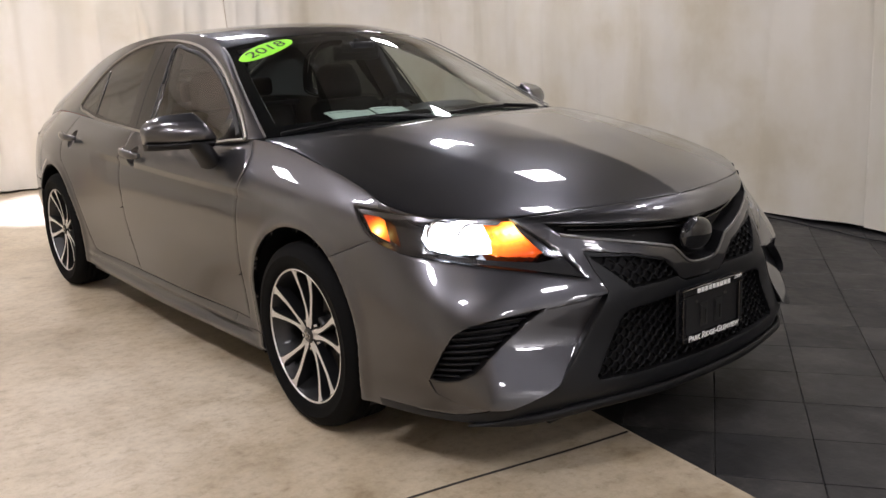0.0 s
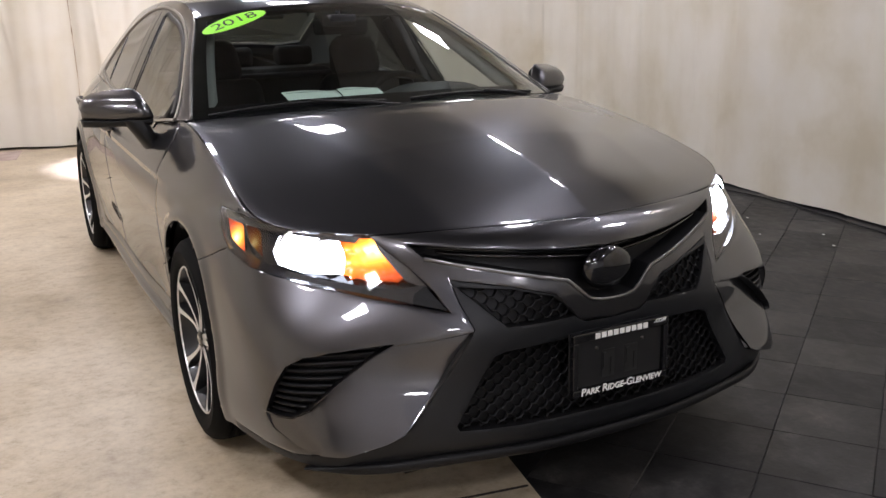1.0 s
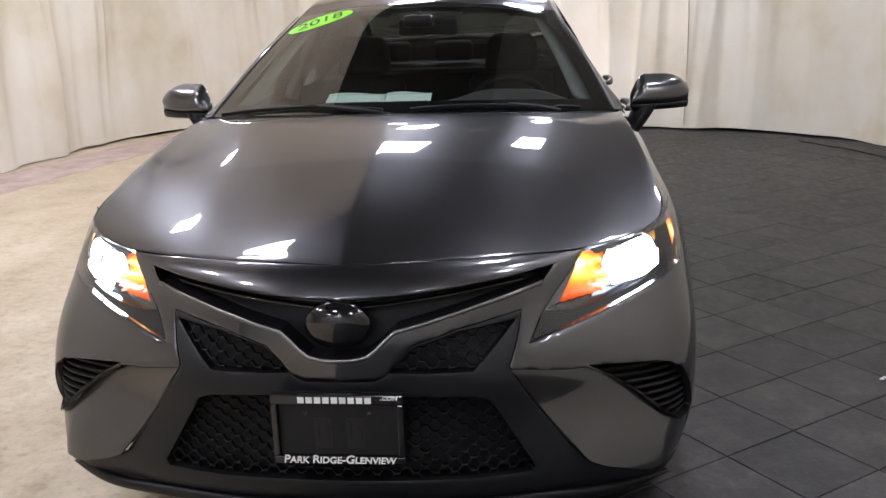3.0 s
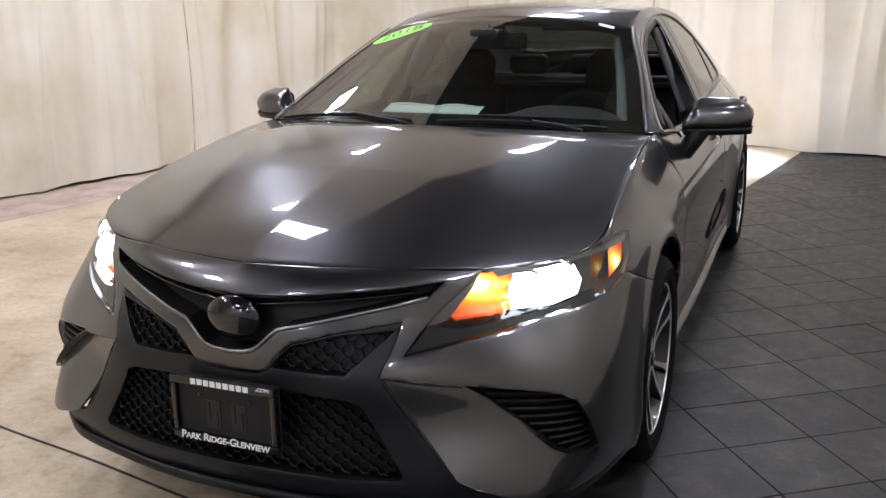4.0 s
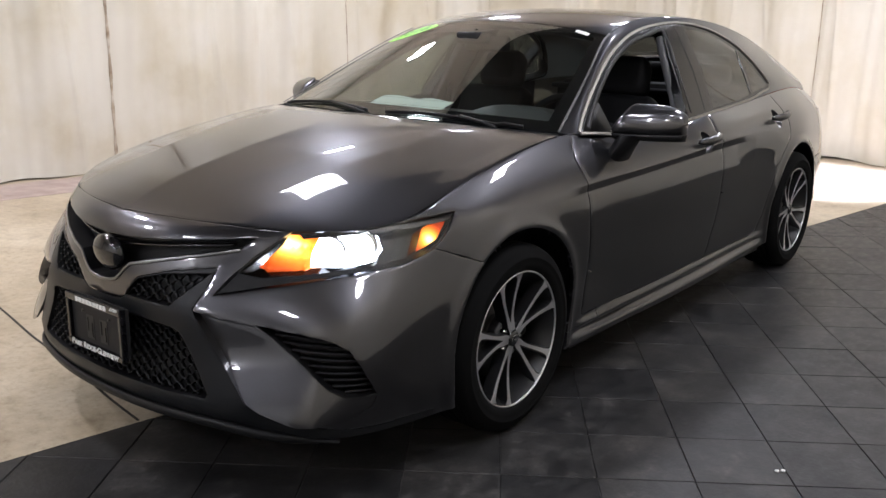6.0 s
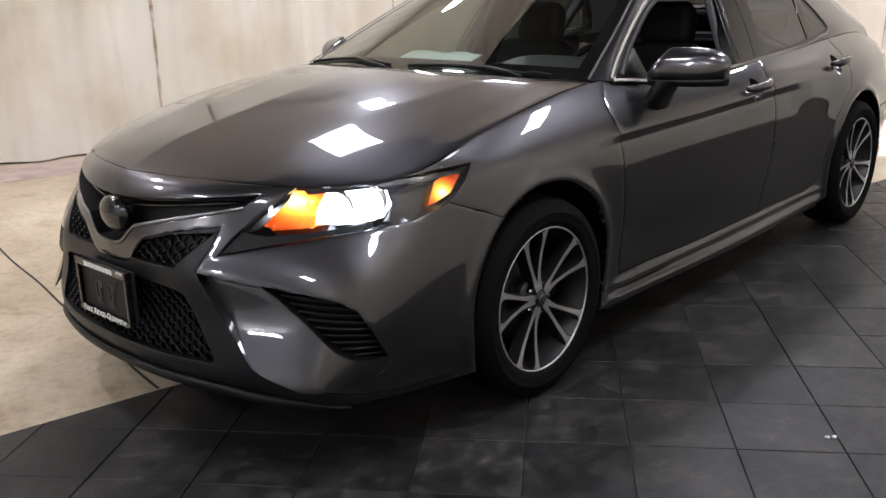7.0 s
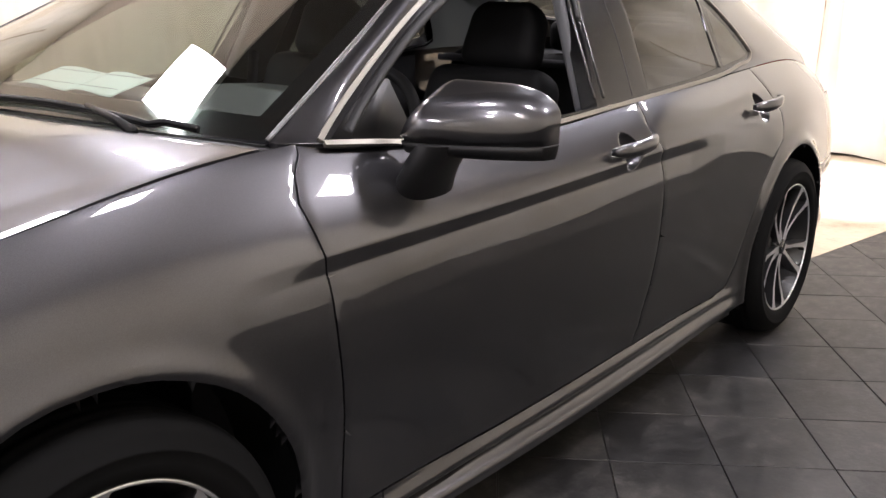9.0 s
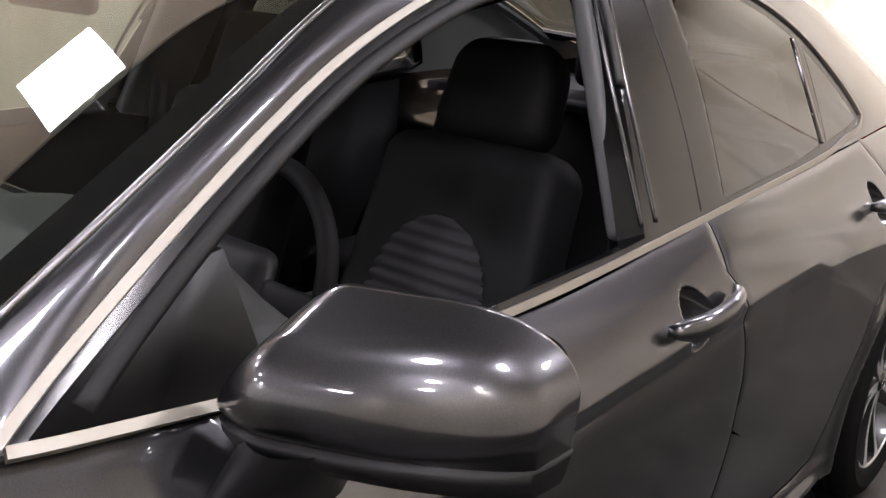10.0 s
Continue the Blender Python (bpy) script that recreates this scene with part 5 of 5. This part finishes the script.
def make_seat(x):
    lean = Matrix.Translation((x, 1.42, .50)) @ pose(0, 0, 0, -20)
    back = pad((-.24, -.02, -.04), (.24, .12, .58), .05)
    for v in back.verts:                    # shoulders drawn in, a hollow between the bolsters
        k = max(0, (v.co.z - .30) / .3)
        v.co.x *= 1 - .22 * k * k
        if v.co.y < .02:
            v.co.y -= .035 * (abs(v.co.x) / .24) ** 3 - .012
    seat = part("backrest", moved(back, lean), SEATSIDE, car, "black front seat backrest with fabric centre")
    centre = bmesh.new()
    bmesh.ops.create_grid(centre, x_segments=16, y_segments=90, size=.5)
    for v in centre.verts:
        s, t = v.co.x, v.co.y + .5
        v.co = Vector((s * .29 * math.sqrt(max(.02, 1 - (max(0, t - .45) / .55) ** 2.5)), -.024 - .010 * (1 - (2 * s) ** 2) + .0035 * math.sin(t * 95), .02 + t * .40))
    part("backrest_insert", moved(centre, lean), SEATCLOTH, seat, "ribbed dark fabric insert")
    rest = pad((-.135, .0, .575), (.135, .11, .79), .05, seg=6)
    for v in rest.verts:                    # narrower and rounder at the top
        k = max(0, (v.co.z - .62) / .17)
        v.co.x *= 1 - .16 * k * k
        v.co.z -= .03 * (v.co.x / .135) ** 2 * k
    part("headrest", moved(rest, lean), SEATSIDE, seat)
    for sx in (-.05, .05):
        part("headrest_post", moved(tube([(sx, .05, .50), (sx, .05, .60)], .006, 8), lean), CHROME, seat)
    part("seat_cushion", moved(pad((x - .25, .88, .36), (x + .25, 1.46, .52), .06), Matrix()), SEATSIDE, seat)
    part("cushion_insert", pad((x - .15, .90, .50), (x + .15, 1.36, .528), .012, seg=2), SEATCLOTH, seat)


for sx in (.37, -.37):
    make_seat(sx)
bench = part("rear_bench", pad((-.62, 2.02, .34), (.62, 2.52, .52), .06), SEATSIDE, car, "black rear bench seat")
part("bench_back", moved(pad((-.62, 0, 0), (.62, .14, .60), .06), Matrix.Translation((0, 2.45, .48)) @ pose(0, 0, 0, -24)), SEATSIDE, bench)
for sx in (-.38, 0, .38):
    part("rear_headrest", pad((sx - .12, 2.70, 1.02), (sx + .12, 2.79, 1.14), .035), SEATSIDE, bench)


def make_dashboard():
    prof = [(.40, .955), (.50, .985), (.66, .998), (.80, .995), (.90, .975), (.945, .94), (.95, .88), (.91, .80), (.90, .70), (.98, .62), (.98, .45), (.60, .42)]
    rows = []
    for x in np.linspace(-.76, .76, 41):
        hood_up = .045 * math.exp(-(((x - .38) / .20) ** 4))
        drop = .03 * (abs(x) / .76) ** 4
        rows.append([(x, y, z - drop + (hood_up if .7 < y and z > .9 else 0)) for y, z in [tuple(q) for q in along(prof, 40)]])
    dash = part("dashboard", sheet(np.array(rows)), DASH, car, "black soft dashboard")
    part("console", pad((-.13, .92, .30), (.13, 1.75, .60), .03), PLASTIC, dash)
    part("display", moved(boxed((-.13, -.008, -.08), (.13, .008, .08), .004), Matrix.Translation((0, .935, .88)) @ pose(0, 0, 0, -15)), GLOSSBLACK, dash)
    ring = [(.185 * math.cos(a), 0, .185 * math.sin(a)) for a in np.linspace(0, math.tau, 48, endpoint=False)]
    tilt = Matrix.Translation((.37, 1.065, .885)) @ pose(0, 0, 0, -24)
    wheel_rim = part("steering_wheel", moved(tube(ring, .016, 10, True), tilt), SEATSIDE, dash, "black leather steering wheel")
    part("wheel_boss", moved(joined(pad((-.075, -.03, -.07), (.075, .02, .06), .025), boxed((-.18, -.012, -.025), (.18, .006, .02), .008), boxed((-.03, -.012, -.18), (.03, .006, 0), .008)), tilt), PLASTIC, wheel_rim)
    part("column_stalk", tube([(.30, 1.0, .86), (.17, 1.03, .90)], .008, 8), PLASTIC, dash)


make_dashboard()
mir = part("rear_view_mirror", moved(pad((-.125, -.02, -.035), (.125, .012, .035), .015), Matrix.Translation((.03, .985, 1.285)) @ pose(0, 0, 0, 6)), BLACK, car, "black rear view mirror")
part("mirror_stem", tube([(.0, .93, 1.345), (.02, .96, 1.30)], .011, 8), BLACK, mir)
part("sensor_cover", boxed((-.06, .86, 1.285), (.06, .98, 1.335), .012), BLACK, mir)
for sx in (-.36, .36):
    part("sun_visor", moved(pad((-.20, -.06, -.008), (.20, .07, .008), .006, seg=2), Matrix.Translation((sx, 1.24, 1.335)) @ pose(0, 0, 0, 6)), LINER, car)
part("cabin_floor", joined(boxed((-.80, .40, .24), (.80, 2.7, .30)), boxed((-.70, .30, .24), (.70, .45, .95))), PLASTIC, car, "", False)
part("parcel_shelf", boxed((-.64, 2.62, .955), (.64, 3.36, .985), .01), SEATCLOTH, car)
part("boot_wall", boxed((-.70, 2.80, .30), (.70, 2.84, .96)), SEATCLOTH, car, "", False)
for y0, y1 in ((.50, 1.70), (1.73, 2.62)):
    g = []
    for y in np.linspace(y0, y1, 24):
        g.append([(.835 - .05 * max(0, (y - 2.0)), y, .28), (.80 - .05 * max(0, (y - 2.0)), y, .50), (.765 - .04 * max(0, (y - 2)), y, .66), (.80 - .05 * max(0, (y - 2.0)), y, .74), (.790 - .04 * max(0, (y - 2.0)), y, float(np.interp(y, [.5, 1.1, 1.7, 2.6], [.965, .925, .95, .99])))])
    both("door_card", sheet(np.array(g)), PLASTIC, car, "black inner door panel")
# belt reels beside the open window
p0 = Vector((.66, 1.60, 1.16))
both("seat_belt", prism([p0 + Vector((0, 0, 0)), p0 + Vector((.005, .05, 0)), Vector((.74, 1.63, .62)), Vector((.735, 1.58, .62))], (-1, 0, 0), thick=.003), SEATCLOTH, car)
both("pillar_cover", moved(pad((-.02, -.09, 0), (.02, .09, .42), .015), Matrix.Translation((.745, 1.615, .93)) @ pose(0, 0, 0, -11, -24, 0)), PILLARGREY, car, "grey inner centre pillar")


# ---- floor details ----
def strip_on_floor(name, pts, wide, mat, label, category, kind="structure", z=.0015):
    bm = moulding([Vector((x, y, z)) for x, y in pts], [Vector((0, 0, 1))] * len(pts), wide, .0012, round_=False)
    return tagged(part(name, bm, mat, None, "", False), label, category, kind=kind)


JOINT = material("joint_filler", (.035, .03, .025), .9)
seam = [room(a, -.835 + .004 * math.sin(a * 7) - .001 * a) for a in np.linspace(-8.5, EDGE - .01, 140)]
strip_on_floor("floor_joint", [(p.x, p.y) for p in seam], .010, JOINT, "dark sawn joint across the concrete", "floor joint")
MAUVE = material("faded_mauve_paint", (.40, .28, .26), .7)
tx = noise_of(MAUVE, 5, 6)
link_to(MAUVE, ramp_of(MAUVE, tx.outputs[0], [(.3, (.34, .255, .225)), (.6, (.47, .38, .34)), (.8, (.53, .45, .40))]).outputs[0], "Base Color")
strip_on_floor("floor_border", [tuple(q) for q in along([room(-4.55, -8)[:2], room(-4.55, 0)[:2], room(-4.5, 4.5)[:2], room(-4.2, 5.9)[:2], room(-3.5, 6.65)[:2], room(-2.3, 6.85)[:2]], 120)], .62, MAUVE, "faded mauve painted band along the curtain", "floor marking")


def make_tiles():
    """Slate tiles laid on the diagonal, the nearest as pieces of their own."""
    ang, size, gapw = radians(35.6), .309, .0028
    e1, e2 = Vector((math.cos(ang), math.sin(ang), 0)), Vector((math.sin(ang), -math.cos(ang), 0))
    rnd = random.Random(11)
    meshes = []
    for k in range(5):
        bm = bmesh.new()
        h = size / 2 - gapw / 2
        box(bm, (-h, -h, -.012), (h, h, 0))
        top = [f for f in bm.faces if f.normal.z > .9 or f.calc_center_median().z > -.001]
        bmesh.ops.bevel(bm, geom=[e for e in bm.edges if all(v.co.z > -.001 for v in e.verts)], offset=.0016, segments=1, affect="EDGES")
        me = bpy.data.meshes.new("slate_tile")
        bm.to_mesh(me)
        bm.free()
        me.materials.append(SLATE)
        meshes.append(me)
    bed = bpy.data.objects["floor_bed"]
    far = bmesh.new()
    count = 0
    spots = []
    for i in range(-46, 47):
        for j in range(-46, 47):
            c = e1 * (1.30 + (i + .5) * size) + e2 * (.245 + (j + .5) * size)
            a, b = c.dot(RX), c.dot(RY)
            if a < EDGE - .22 or a > 4.1 or b < -7 or b > 8.2:
                continue
            spots.append((c, a, b))
    spots.sort(key=lambda s: (max(0, -(s[1] - .1)), math.hypot(s[0].x - 1.5, s[0].y - .6)))
    for c, a, b in spots:
        tilt = Matrix.Translation(c + Vector((0, 0, rnd.uniform(-.0016, 0)))) @ Matrix.Rotation(ang + math.pi / 2 * rnd.randint(0, 3), 4, "Z") @ pose(0, 0, 0, rnd.uniform(-.12, .12), rnd.uniform(-.12, .12), 0)
        whole = a > EDGE + .22
        if whole and count < 300:
            ob = new("slate_tile", meshes[rnd.randrange(5)])
            ob.parent = bed
            ob.matrix_basis = tilt
            count += 1
        else:
            bm = bmesh.new()
            bm.from_mesh(meshes[0])
            bmesh.ops.transform(bm, matrix=tilt, verts=bm.verts)
            if not whole:
                bmesh.ops.bisect_plane(bm, geom=bm.verts[:] + bm.edges[:] + bm.faces[:], dist=1e-5, plane_co=RX * EDGE, plane_no=RX, clear_inner=True)
            vs = {v: far.verts.new(v.co) for v in bm.verts}
            for f in bm.faces:
                far.faces.new([vs[v] for v in f.verts])
            bm.free()
    ob = part("slate_tiles", far, SLATEFAR, bed, "", False)
    tagged(ob, "dark slate floor tiles laid on the diagonal", kind="stuff")


SLATEFAR = SLATE.copy()
SLATEFAR.name = "dark_slate_joined"
n_, l_ = SLATEFAR.node_tree.nodes, SLATEFAR.node_tree.links
geo = n_.new("ShaderNodeNewGeometry")
for node in list(n_):
    if node.bl_idname == "ShaderNodeObjectInfo":
        for link in list(node.outputs["Random"].links):
            l_.new(geo.outputs["Random Per Island"], link.to_socket)
make_tiles()

# by the curtain: a black tube for the hem's shaded gap, then clutter
cable = along([room(3.0, -.5)[:2], room(2.95, .6)[:2], room(3.02, 1.6)[:2], room(2.85, 3.1)[:2], room(2.75, 4.4)[:2], room(2.45, 5.3)[:2], room(1.9, 6.1)[:2]], 160)
wob = [Vector((x + .06 + .012 * math.sin(i * .23) + .006 * math.sin(i * .7), y + .01 * math.sin(i * .4), .007)) for i, (x, y) in enumerate(cable)]
tagged(part("floor_cable", tube(wob, .005, 6), BLACK), "thin black line along the curtain hem, standing for the dark gap under it", "cable")
LITTER = [(1.735, .285), (1.75, .30), (2.75, .55), (2.9, .75), (2.6, .95), (2.85, 1.3), (2.45, 1.5)]
for x, y in LITTER:
    bm = bmesh.new()
    bmesh.ops.create_icosphere(bm, subdivisions=1, radius=.009)
    for v in bm.verts:
        v.co *= 1 + .5 * noise.noise(v.co * 90 + Vector((x, y, 0)))
        v.co.z *= .35
    moved(bm, Matrix.Translation((x, y, .004)))
    tagged(part("paper_scrap", bm, WHITE), "tiny white scrap of paper on the slate", "scrap", "scraps on the floor")

STAIN = material("brown_seam", (.26, .19, .12), .9)
tx = noise_of(STAIN, 9, 5)
link_to(STAIN, ramp_of(STAIN, tx.outputs[0], [(.3, (.20, .14, .09)), (.5, (.42, .35, .26)), (.7, (.58, .53, .45))]).outputs[0], "Base Color")


def make_seam(a0, b0, da, db, wide, z0=.05, z1=2.85):
    """A stained vertical seam sewn down the canvas."""
    from mathutils.bvhtree import BVHTree
    me = bpy.data.objects["curtain_wall"].data
    tree = BVHTree.FromPolygons([v.co for v in me.vertices], [p.vertices for p in me.polygons])
    pts, nrm = [], []
    way = (RX * da + RY * db).normalized()
    for i, z in enumerate(np.linspace(z0, z1, 40)):
        p, n, *_ = tree.ray_cast(room(a0 + .012 * math.sin(z * 2.1), b0 + .012 * math.sin(z * 1.7), z), way)
        if p:
            n = n if n.dot(way) < 0 else -n
            pts.append(p + n * .003)
            nrm.append(n)
    if len(pts) > 3:
        tagged(part("curtain_seam", moulding(pts, nrm, [wide * (.6 + .4 * math.sin(i * .7) ** 2) for i in range(len(pts))], .004), STAIN), "brown stained vertical seam in the canvas curtain", "seam", kind="structure")


for args in ((-2, 1.12, -1, 0, .030), (-2, 3.6, -1, 0, .010), (.9, 3, 0, 1, .010), (-1.7, 3, 0, 1, .012)):
    make_seam(*args)
